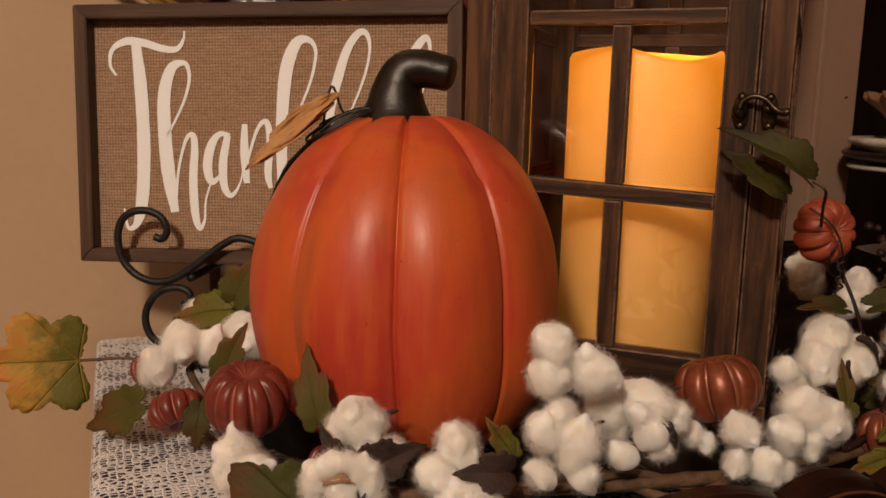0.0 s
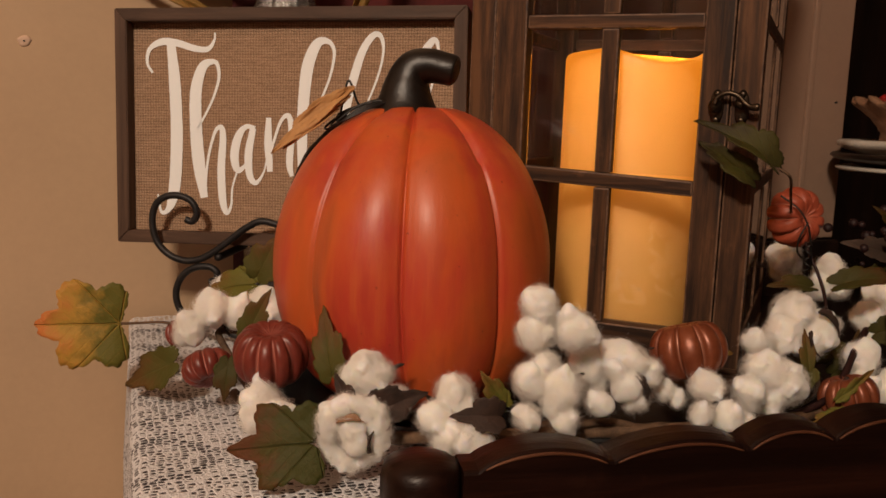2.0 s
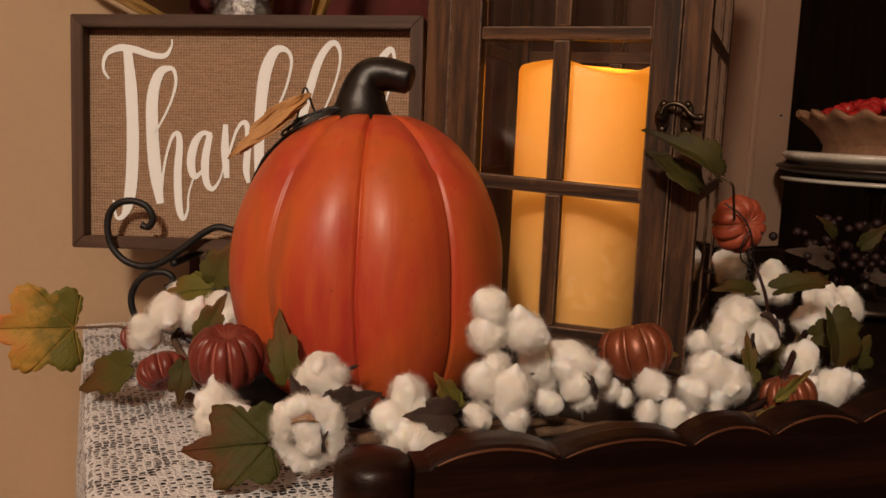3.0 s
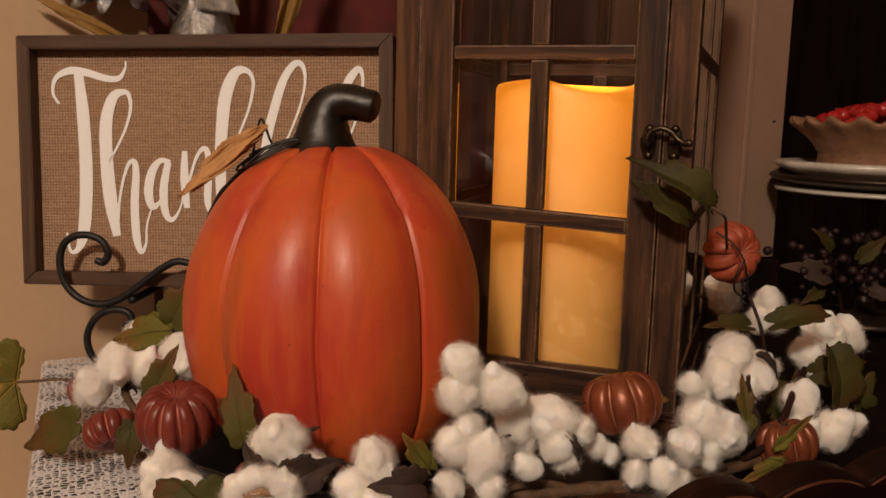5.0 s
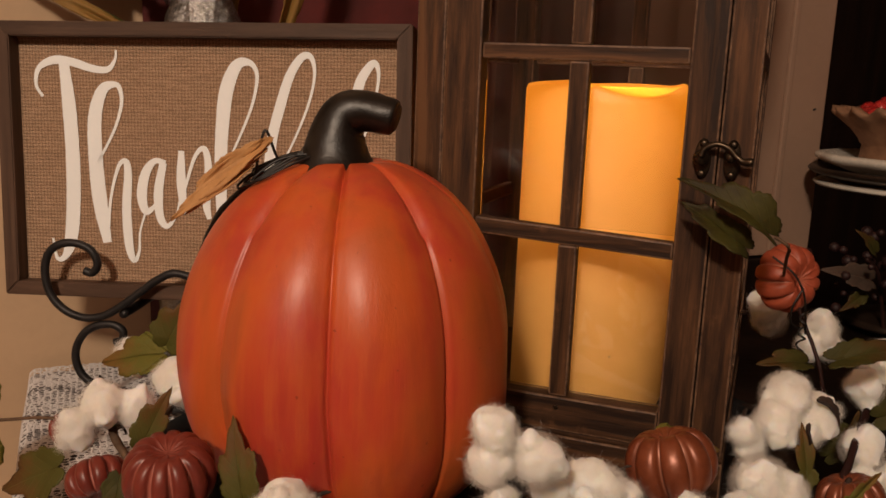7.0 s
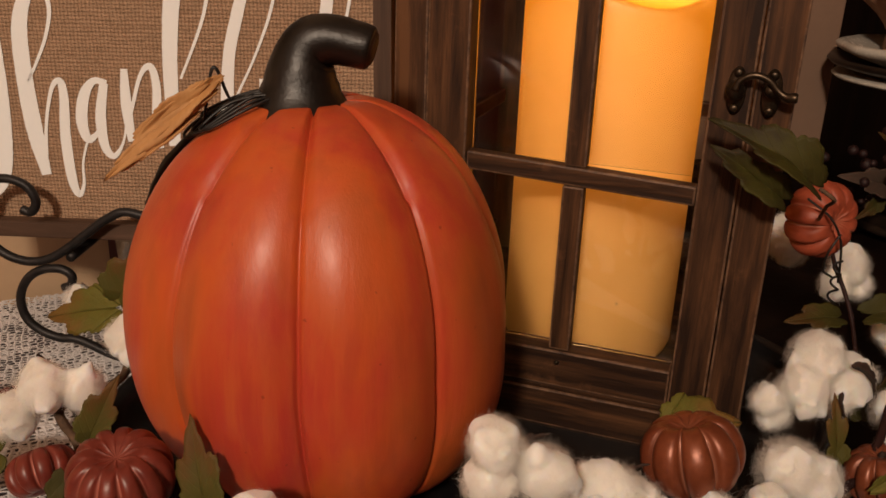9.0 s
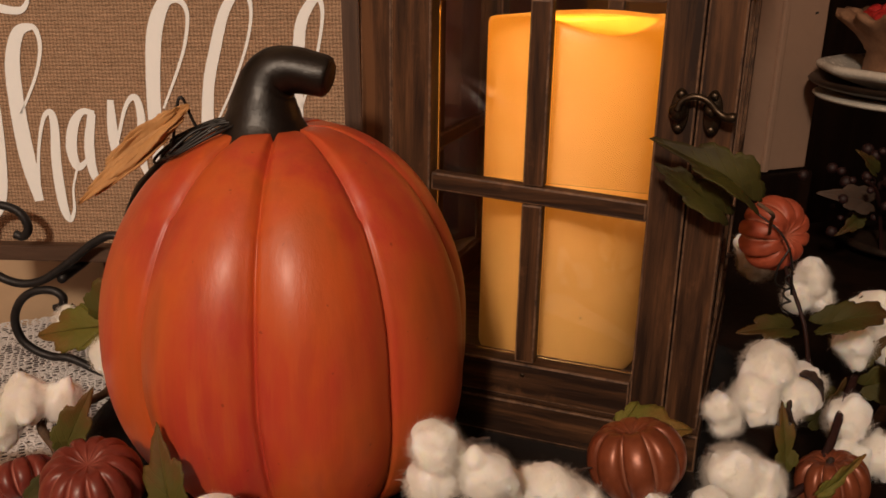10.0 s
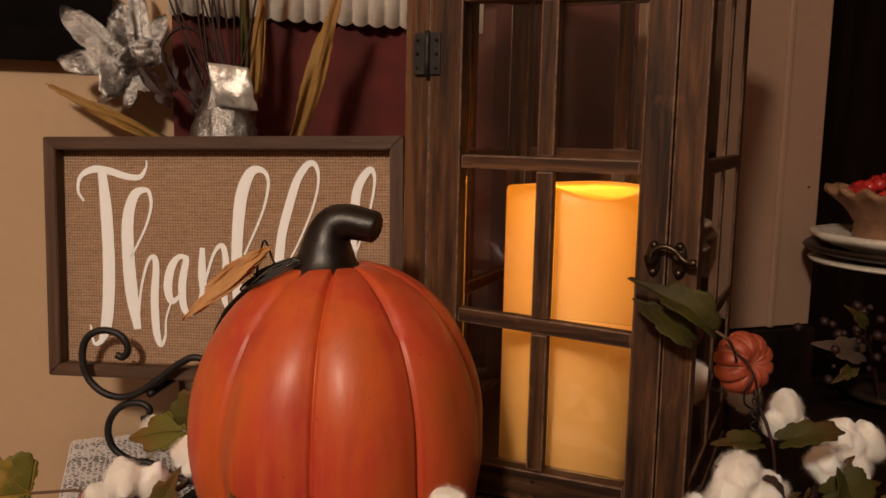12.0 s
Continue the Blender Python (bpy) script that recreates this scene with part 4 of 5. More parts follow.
                b = bm.verts.new(((p[0] + t[1] * w) / 1000, y, (p[1] - t[0] * w) / 1000))
                if prev:
                    bm.faces.new((prev[0], prev[1], b, a))
                prev = (a, b)
        ob = part(name, bm, M["white_paint"], root, "white painted script letter", False)
        ob.modifiers.new("paint", "SOLIDIFY").thickness = 0.0003


sign()


def easel():
    root = thing("easel", "black wrought iron scroll easel holding the sign", "easel", (-0.123, 0.599, 0, 0, 0, -12))

    def rod(name, pts, r=0.0026, y=0.0):
        return part(name, tube([(x, y, z) for x, z in pts], r, 10, 7), M["iron"], root)
    for sgn, off in ((1, 0.0), (-1, 0.085)):
        def at(x):
            return x if sgn > 0 else 2 * off - x
        rod("scroll_arm", [(at(x), z) for x, z in [(-0.0043, 0.8765), (0.0005, 0.8752), (0.0042, 0.8800), (0.0031, 0.8861), (-0.0014, 0.8913), (-0.0101, 0.8940), (-0.0192, 0.8929), (-0.0266, 0.8876), (-0.0301, 0.8782), (-0.0297, 0.8673), (-0.0257, 0.8569), (-0.0167, 0.8487), (-0.0048, 0.8453), (0.0072, 0.8474), (0.0193, 0.8546), (0.0314, 0.8641), (0.0433, 0.8731), (0.0563, 0.8778), (0.0800, 0.8700), (0.1000, 0.8580)]])
        rod("foot_scroll", [(at(x), z) for x, z in [(0.0139, 0.8299), (0.0186, 0.8323), (0.0193, 0.8380), (0.0134, 0.8416), (0.0033, 0.8408), (-0.0055, 0.8357), (-0.0112, 0.8268), (-0.0126, 0.8173), (-0.0095, 0.8076), (-0.0015, 0.8009), (0.0087, 0.7974), (0.0196, 0.7968), (0.0500, 0.7860), (0.0900, 0.8000), (0.1200, 0.8300)]])
        part("ledge_hook", tube([(at(0.02), 0.0, 0.849), (at(0.02), 0.02, 0.8490), (at(0.02), 0.06, 0.8495)], 0.0028, 8, 4), M["iron"], root)
    part("back_leg", tube([(0.085, 0.01, 0.858), (0.085, 0.055, 0.93), (0.085, 0.06, 1.0)], 0.003, 8, 4), M["iron"], root)
    part("back_leg", tube([(0.085, 0.058, 0.97), (0.085, 0.075, 0.86), (0.085, 0.085, TABLE_Z + 0.003)], 0.003, 8, 4), M["iron"], root)


easel()


# ---- garland of cotton, leaves and small pumpkins ----
garland = thing("cotton_garland", "garland of white cotton bolls, leaves and mini pumpkins", "garland", (0.08, 0.37, TABLE_Z, 0, 0, 0))
garland.matrix_world = Matrix.Identity(4)


def clouds(name, size, depth):
    t = bpy.data.textures.new(name, "CLOUDS")
    t.noise_scale, t.noise_depth = size, depth
    return t


FLEECE, WISP = clouds("fleece_tufts", 0.0130, 1), clouds("fleece_wisps", 0.0040, 1)


def cotton_bm(lobes, seed):
    """The soft locks of one boll."""
    rng = random.Random(seed)
    bm = bmesh.new()
    for x, y, z, r in lobes:
        c = Vector((x, y, z))
        ph = Vector((rng.uniform(0, 9), rng.uniform(0, 9), rng.uniform(0, 9)))
        r *= 0.92
        turn = Euler((rng.uniform(-0.7, 0.7), rng.uniform(-0.7, 0.7), 0)).to_matrix()
        sq = Vector((rng.uniform(0.80, 1.0), rng.uniform(0.8, 1.0), rng.uniform(1.05, 1.30)))
        made = bmesh.ops.create_icosphere(bm, subdivisions=3, radius=1.0)["verts"]
        for v in made:
            n = v.co.normalized()
            tuft = max(0.0, noise.noise(n * 1.5 + ph * 2) - 0.25) * 0.9
            d = 1.0 + 0.26 * noise.noise(n * 1.1 + ph) + 0.15 * noise.noise(n * 2.6 + ph) + 0.07 * noise.noise(n * 6 + ph) + tuft
            v.co = c + turn @ Vector((n.x * sq.x, n.y * sq.y, n.z * sq.z)) * r * d
    return bm


def fibre_bm(lobes, seed):
    """Loose fibres that mat the fleece and stand off its edge."""
    rng = random.Random(seed + 77)
    verts, faces, normals = [], [], []
    for x, y, z, r in lobes:
        c = Vector((x, y, z))
        for _ in range(int(5600 * (r / 0.011) ** 2)):
            n = Vector((rng.gauss(0, 1), rng.gauss(0, 1), rng.gauss(0, 1))).normalized()
            side = Vector((rng.uniform(-1, 1), rng.uniform(-1, 1), rng.uniform(-1, 1)))
            t = (side - n * side.dot(n)).normalized()
            p = c + n * r * rng.uniform(0.80, 1.03)
            lng = rng.uniform(0.0016, 0.0052) * (1 if rng.random() < 0.95 else 1.6)
            w = t.cross(n) * rng.uniform(0.00004, 0.00008)
            e = p + t * lng + n * lng * rng.uniform(-0.05, 0.55)
            k = len(verts)
            verts += [tuple(p - w), tuple(p + w), tuple(e)]
            faces.append((k, k + 1, k + 2))
            normals += [tuple(n)] * 3
    me = bpy.data.meshes.new("fibres")
    me.from_pydata(verts, [], faces)
    me.polygons.foreach_set("use_smooth", [True] * len(faces))
    me.normals_split_custom_set_from_vertices(normals)
    me.materials.append(M["fibre"])
    return me


def boll(lobes, seed, bracts=(), lumps=2):
    rng = random.Random(seed + 900)
    full = []
    for x, y, z, r in lobes:
        full.append((x, y, z, r * 0.93))
        for _ in range(lumps):
            n = Vector((rng.gauss(0, 1), rng.gauss(-0.5, 1), rng.gauss(0, 1))).normalized()
            q = r * rng.uniform(0.34, 0.58)
            full.append((x + n.x * (r - q * 0.72), y + n.y * (r - q * 0.72), z + n.z * (r - q * 0.72), q))
    ob = part("cotton_boll", cotton_bm(full, seed), M["cotton"], garland)
    re = ob.modifiers.new("fleece", "REMESH")
    re.mode, re.voxel_size, re.use_smooth_shade = "VOXEL", 0.0008, True
    sm = ob.modifiers.new("soft", "SMOOTH")
    sm.factor, sm.iterations = 0.5, 5
    for tex, amount in ((FLEECE, 0.0042), (WISP, 0.0007)):
        dp = ob.modifiers.new("tufts", "DISPLACE")
        dp.texture, dp.texture_coords, dp.strength, dp.mid_level = tex, "LOCAL", amount, 0.5
    sm = ob.modifiers.new("soft", "SMOOTH")
    sm.factor, sm.iterations = 0.5, 6
    fib = tagged(new("fibre_fuzz", fibre_bm(full, seed)), kind="stuff")
    fib.parent = ob
    cx, cy, cz = (sum(l[k] for l in lobes) / len(lobes) for k in range(3))
    rr = max(l[3] for l in lobes)
    rng = random.Random(seed + 500)
    # added dark ball that paints the shade in the gaps between the locks
    heart = bmesh.new()
    bmesh.ops.create_icosphere(heart, subdivisions=2, radius=rr * 0.55)
    for v in heart.verts:
        v.co += Vector((cx, cy + rr * 0.7, cz - rr * 0.2))
    part("gap_shade_core", heart, M["bract"], ob)
    for k in range(4):  # bracts that cup the locks from behind
        a = rng.uniform(0, 0.8) + k * math.pi / 2
        root = Vector((cx, cy + rr * 0.9, cz - rr * 0.3))
        tip = Vector((cx + math.cos(a) * rr * 1.50, cy + rr * rng.uniform(0.7, 1.0), cz + math.sin(a) * rr * 1.40))
        h = part("bract", leaf_bm(root, tip, (math.cos(a), -0.4, math.sin(a)), 0.42, "slim", -0.6, seed + k), M["bract"], ob)
        h.modifiers.new("thickness", "SOLIDIFY").thickness = 0.0006
    for b, t, up, w, mat in bracts:
        h = part("bract", leaf_bm(b, t, up, w, "oval", 0.9, seed + 3), M[mat], ob, "dry brown curled bract")
        h.modifiers.new("thickness", "SOLIDIFY").thickness = 0.0007


boll([(-0.097, 0.455, 0.83, 0.0108), (-0.085, 0.458, 0.842, 0.0119), (-0.07, 0.46, 0.838, 0.0102)], 1)
boll([(-0.064, 0.53, 0.829, 0.0116), (-0.055, 0.525, 0.822, 0.010)], 2)
boll([(-0.098, 0.58, 0.829, 0.0092), (-0.090, 0.58, 0.822, 0.009)], 3)
boll([(-0.048, 0.385, 0.81, 0.0111), (-0.039, 0.375, 0.805, 0.0103), (-0.051, 0.38, 0.802, 0.0087)], 4)
# open ring-shaped boll
boll([(0.0145 * math.cos(a) * 0.92, 0.347 - 0.003 * math.sin(a), 0.807 + 0.0150 * math.sin(a), 0.0056 + 0.0008 * math.sin(3 * a)) for a in [k * math.pi / 10 for k in range(20)]] + [(-0.001, 0.343, 0.8085, 0.0072), (0.001, 0.342, 0.803, 0.0066)], 5, [((-0.010, 0.341, 0.8135), (0.006, 0.340, 0.8165), (0, -0.5, 1), 0.45, "husk"), ((0.0085, 0.341, 0.797), (0.0085, 0.340, 0.811), (-0.9, -0.5, 0), 0.30, "bract")], 1)
boll([(0.007, 0.372, 0.829, 0.0119), (0.022, 0.37, 0.815, 0.0085), (0.000, 0.375, 0.825, 0.009)], 6, [((0.002, 0.356, 0.811), (0.031, 0.352, 0.824), (-0.1, -1, 0.4), 0.85, "bract"), ((0.004, 0.356, 0.811), (-0.009, 0.358, 0.829), (-0.3, -1, 0.2), 0.8, "bract")])
boll([(0.051, 0.365, 0.82, 0.0117), (0.04, 0.355, 0.811, 0.0098), (0.058, 0.345, 0.804, 0.0122), (0.045, 0.352, 0.801, 0.008)], 7, [((0.076, 0.344, 0.816), (0.052, 0.337, 0.819), (-0.1, -1.0, 0.5), 0.95, "bract")])
boll([(0.089, 0.352, 0.87, 0.0103), (0.087, 0.35, 0.856, 0.0102), (0.107, 0.35, 0.857, 0.0118), (0.096, 0.356, 0.862, 0.008)], 8)
boll([(0.085, 0.342, 0.834, 0.01), (0.099, 0.34, 0.831, 0.0126), (0.082, 0.335, 0.819, 0.0073), (0.101, 0.335, 0.817, 0.0067), (0.119, 0.345, 0.823, 0.0069), (0.092, 0.345, 0.842, 0.0075)], 9)
boll([(0.132, 0.365, 0.8410, 0.0088), (0.141, 0.364, 0.8375, 0.0104), (0.1505, 0.366, 0.8315, 0.0086)], 10, [((0.137, 0.3555, 0.8370), (0.1505, 0.3575, 0.8160), (0.9, -0.5, 0.4), 0.40, "bract")], 2)
boll([(0.1330, 0.360, 0.8345, 0.0080), (0.1375, 0.358, 0.8270, 0.0090), (0.1435, 0.360, 0.8195, 0.0066)], 22, [], 2)
boll([(0.1190, 0.368, 0.8360, 0.0104), (0.1240, 0.370, 0.8280, 0.0090)], 23, [], 3)
boll([(0.163, 0.372, 0.820, 0.006), (0.170, 0.372, 0.816, 0.005)], 11)
boll([(0.18, 0.36, 0.827, 0.0088), (0.175, 0.35, 0.815, 0.007), (0.19, 0.352, 0.813, 0.0092), (0.198, 0.352, 0.810, 0.006)], 12)
boll([(0.224, 0.385, 0.826, 0.0150), (0.236, 0.384, 0.820, 0.0128), (0.208, 0.37, 0.82, 0.0099), (0.226, 0.382, 0.812, 0.010)], 13)
boll([(0.238, 0.43, 0.832, 0.0085), (0.251, 0.435, 0.833, 0.0080), (0.244, 0.432, 0.824, 0.009)], 14)
boll([(0.266, 0.44, 0.847, 0.0151), (0.279, 0.435, 0.838, 0.0136), (0.256, 0.43, 0.838, 0.0128), (0.272, 0.43, 0.830, 0.010)], 15, [((0.2700, 0.4235, 0.8530), (0.2880, 0.4215, 0.8420), (0.3, -0.4, 1), 0.30, "bract"), ((0.2660, 0.4175, 0.8440), (0.2690, 0.4160, 0.8270), (-0.9, -0.4, 0.2), 0.24, "bract")])
boll([(0.336, 0.526, 0.858, 0.0126), (0.329, 0.524, 0.848, 0.0106), (0.342, 0.524, 0.847, 0.0100)], 16)
boll([(0.329, 0.580, 0.860, 0.0140), (0.333, 0.580, 0.848, 0.0120)], 17)
boll([(0.362, 0.5, 0.845, 0.0145), (0.347, 0.49, 0.833, 0.0127), (0.379, 0.5, 0.843, 0.0128), (0.368, 0.492, 0.830, 0.012)], 18)
boll([(0.306, 0.43, 0.821, 0.0122), (0.321, 0.42, 0.806, 0.0132), (0.304, 0.42, 0.806, 0.0104), (0.335, 0.425, 0.808, 0.009)], 19)


def mini_pumpkin(at, axis, r, material, ribs=11, squash=0.80, seed=0, label=""):
    m = frame_of(at, (1, 0.37, 0.11), axis)
    x = Vector(axis).normalized()

    def shape(a, rr, z):
        d = abs(math.sin(a * ribs / 2 + seed))
        k = 1 - 0.15 * math.exp(-(d / 0.15) ** 2) - 0.19 * (1 - d) ** 1.6
        w = 1 + 0.04 * noise.noise(Vector((math.cos(a), math.sin(a), seed)))
        return Vector((rr * k * w * math.cos(a), rr * k * w * math.sin(a), z))
    prof = []
    for k in range(25):
        q = -math.pi / 2 + math.pi * k / 24
        rr = r * max(math.cos(q), 0.0) ** 0.75
        z = r * squash * math.sin(q)
        dip = math.exp(-(rr / (0.42 * r)) ** 2)
        prof.append((max(rr, 0.0003), z - math.copysign(0.30 * r * dip, z)))
    body = part("mini_pumpkin", lathe(prof, 132, shape), M[material], garland, label, m=m)
    if seed not in (1, 2, 4, 5):
        part("mini_stem", tube([(0, 0, r * squash * 0.45, r * 0.16), (0.02 * r, 0, r * squash * 0.72, r * 0.10), (0.1 * r, 0, r * squash * 0.80, r * 0.07)], n=8, steps=3), M["bract"], body)
    return body


mini_pumpkin((-0.0450, 0.405, 0.8290), (0.02, -0.22, 1), 0.0206, "mini_red", 12, 0.86, 1, "waxy dark red mini pumpkin")
mini_pumpkin((-0.085, 0.442, 0.8100), (-0.2, -0.7, -0.7), 0.0150, "mini_red", 10, 0.7, 2, "dark red mini pumpkin seen from below")
mini_pumpkin((-0.104, 0.478, 0.8220), (-0.3, 0.3, 1), 0.0125, "mini_red", 10, 0.8, 3)
mini_pumpkin((0.178, 0.382, 0.8392), (0.04, 0.32, 1), 0.0202, "mini_copper", 8, 0.84, 4, "copper orange mini pumpkin")
mini_pumpkin((0.286, 0.487, 0.9010), (0.28, -1, 0.12), 0.0200, "mini_orange", 10, 0.72, 5, "dusty orange mini pumpkin on a wire pick")
mini_pumpkin((0.284, 0.402, 0.8070), (0.1, 0.3, 1), 0.0170, "mini_copper", 10, 0.8, 6)
mini_pumpkin((-0.004, 0.385, 0.8050), (0.1, 0.3, 1), 0.0120, "mini_red", 10, 0.8, 7)

# leaves: stalk end, tip, facing, width
add_leaf(garland, (-0.1325, 0.473, 0.8285), (-0.1905, 0.463, 0.8290), (0.1, -1, 0.15), "leaf_yellow", 0.92, "ivy", 0.2, 1, "yellow, orange and green autumn leaf", (-0.100, 0.472, 0.826))
add_leaf(garland, (-0.100, 0.458, 0.8120), (-0.136, 0.474, 0.7920), (0.1, -0.8, 0.6), "leaf_green", 0.8, "oval", 0.2, 2)
add_leaf(garland, (-0.010, 0.342, 0.8040), (-0.056, 0.346, 0.7985), (0.1, -1, 0.55), "leaf_front", 0.86, "grape", 0.2, 3, "green leaf with browned edge")
add_leaf(garland, (-0.060, 0.540, 0.8420), (-0.106, 0.552, 0.8330), (0, -0.8, 0.6), "leaf_lime", 0.75, "oval", 0.3, 4)
add_leaf(garland, (-0.072, 0.545, 0.8380), (-0.056, 0.540, 0.8700), (-0.2, -1, 0.2), "leaf_green", 0.9, "oval", 0.3, 5)
add_leaf(garland, (-0.010, 0.392, 0.8120), (-0.017, 0.398, 0.8500), (-0.2, -1, 0.1), "leaf_green", 0.62, "oval", 0.3, 6)
add_leaf(garland, (-0.065, 0.430, 0.8250), (-0.050, 0.430, 0.8560), (-0.1, -1, 0.2), "leaf_green", 0.6, "oval", 0.3, 7)
add_leaf(garland, (-0.070, 0.425, 0.8260), (-0.072, 0.418, 0.8000), (0, -1, 0.2), "leaf_dark", 0.7, "oval", 0.3, 8)
add_leaf(garland, (0.2475, 0.424, 0.9310), (0.2030, 0.436, 0.9625), (0.30, -1.0, 0.50), "leaf_lance", 0.50, "oval", 0.6, 9, "dark green leaf across the lantern post", (0.276, 0.474, 0.905))
add_leaf(garland, (0.2390, 0.436, 0.9225), (0.2005, 0.441, 0.9500), (0.1, -1, 0.10), "leaf_lance", 0.46, "lance", 0.5, 10)
add_leaf(garland, (0.290, 0.455, 0.8600), (0.334, 0.448, 0.8720), (0, -0.7, 0.8), "leaf_dark", 0.55, "lance", 0.5, 11)
add_leaf(garland, (0.292, 0.457, 0.8600), (0.258, 0.450, 0.8640), (0, -0.6, 0.8), "leaf_dark", 0.55, "oval", 0.3, 12)
add_leaf(garland, (0.319, 0.426, 0.8640), (0.329, 0.416, 0.8130), (0.3, -1, 0.2), "leaf_dark", 0.72, "oval", 0.7, 13)
add_leaf(garland, (0.312, 0.440, 0.8330), (0.342, 0.430, 0.8440), (0.1, -1, 0.5), "leaf_dark", 0.75, "oval", 0.6, 24)
add_leaf(garland, (0.262, 0.403, 0.8020), (0.258, 0.410, 0.8460), (-0.3, -1, 0.1), "leaf_green", 0.45, "slim", 0.4, 14)
add_leaf(garland, (0.262, 0.388, 0.8040), (0.290, 0.392, 0.8250), (0, -1, 0.3), "leaf_lime", 0.4, "slim", 0.2, 15)
add_leaf(garland, (0.275, 0.380, 0.8060), (0.246, 0.374, 0.7990), (0, -0.7, 0.7), "leaf_lime", 0.5, "oval", 0.2, 16)
add_leaf(garland, (0.180, 0.424, 0.8270), (0.216, 0.420, 0.8290), (0, -0.45, 0.9), "leaf_lime", 0.95, "oval", 0.25, 17)
add_leaf(garland, (0.082, 0.375, 0.8060), (0.066, 0.372, 0.8280), (-0.1, -1, 0.3), "leaf_lime", 0.6, "oval", 0.2, 18)
add_leaf(garland, (0.150, 0.400, 0.8120), (0.120, 0.398, 0.8180), (0, -0.6, 0.9), "leaf_green", 0.6, "oval", 0.2, 19)
add_leaf(garland, (0.350, 0.430, 0.8100), (0.338, 0.430, 0.8420), (0.2, -1, 0.2), "leaf_dark", 0.7, "maple", 0.3, 20)


# extra dark leaves, added to stand for shade in the gaps behind the right bolls
rng = random.Random(21)
for k in range(9):
    a = Vector((rng.uniform(0.262, 0.345), rng.uniform(0.455, 0.49), rng.uniform(0.798, 0.825)))
    b = a + Vector((rng.uniform(-0.03, 0.03), rng.uniform(-0.012, 0.0), rng.uniform(0.004, 0.026)))
    add_leaf(garland, a, b, (rng.uniform(-0.4, 0.4), -1, 0.6), "leaf_dark", 0.6, "oval", 0.3, 80 + k)


def vine(points, r, name="vine", n=8, material="twig"):
    return part(name, tube(points, r, n, 7, 0.25), M[material], garland)


vine([(-0.07, 0.44, 0.795), (-0.03, 0.385, 0.792), (0.02, 0.365, 0.797), (0.06, 0.362, 0.799), (0.10, 0.360, 0.801), (0.15, 0.360, 0.803), (0.20, 0.372, 0.800), (0.25, 0.395, 0.797), (0.31, 0.43, 0.797), (0.36, 0.47, 0.805)], 0.0033)
vine([(0.03, 0.372, 0.805), (0.07, 0.358, 0.796), (0.11, 0.366, 0.806), (0.15, 0.354, 0.797), (0.19, 0.364, 0.805), (0.24, 0.388, 0.800)], 0.0024)
vine([(0.05, 0.368, 0.796), (0.09, 0.354, 0.803), (0.13, 0.358, 0.808), (0.17, 0.364, 0.796), (0.21, 0.378, 0.803)], 0.0020)
vine([(-0.06, 0.44, 0.796), (-0.075, 0.46, 0.812), (-0.082, 0.47, 0.825), (-0.065, 0.52, 0.812), (-0.07, 0.56, 0.82)], 0.0022)
vine([(0.245, 0.395, 0.797), (0.27, 0.402, 0.805), (0.286, 0.412, 0.817), (0.301, 0.428, 0.828), (0.318, 0.446, 0.836)], 0.0021, "branch", 8, "plum")
vine([(0.29, 0.44, 0.835), (0.296, 0.462, 0.858), (0.291, 0.475, 0.880), (0.286, 0.478, 0.895)], 0.0011, "branch", 8, "plum")
vine([(0.268, 0.474, 0.9160), (0.278, 0.468, 0.9080), (0.284, 0.466, 0.8980), (0.288, 0.468, 0.8860), (0.292, 0.472, 0.872)], 0.0006, "pick_wire", 6, "wire")
vine([(0.284, 0.466, 0.9000), (0.279, 0.466, 0.8900), (0.281, 0.470, 0.880), (0.290, 0.474, 0.874)], 0.0006, "pick_wire", 6, "wire")


vine([(0.286 + 0.0020 * math.cos(k * 0.9), 0.466 + 0.0020 * math.sin(k * 0.9), 0.886 - 0.0011 * k) for k in range(22)], 0.0006, "pick_wire", 6, "wire")


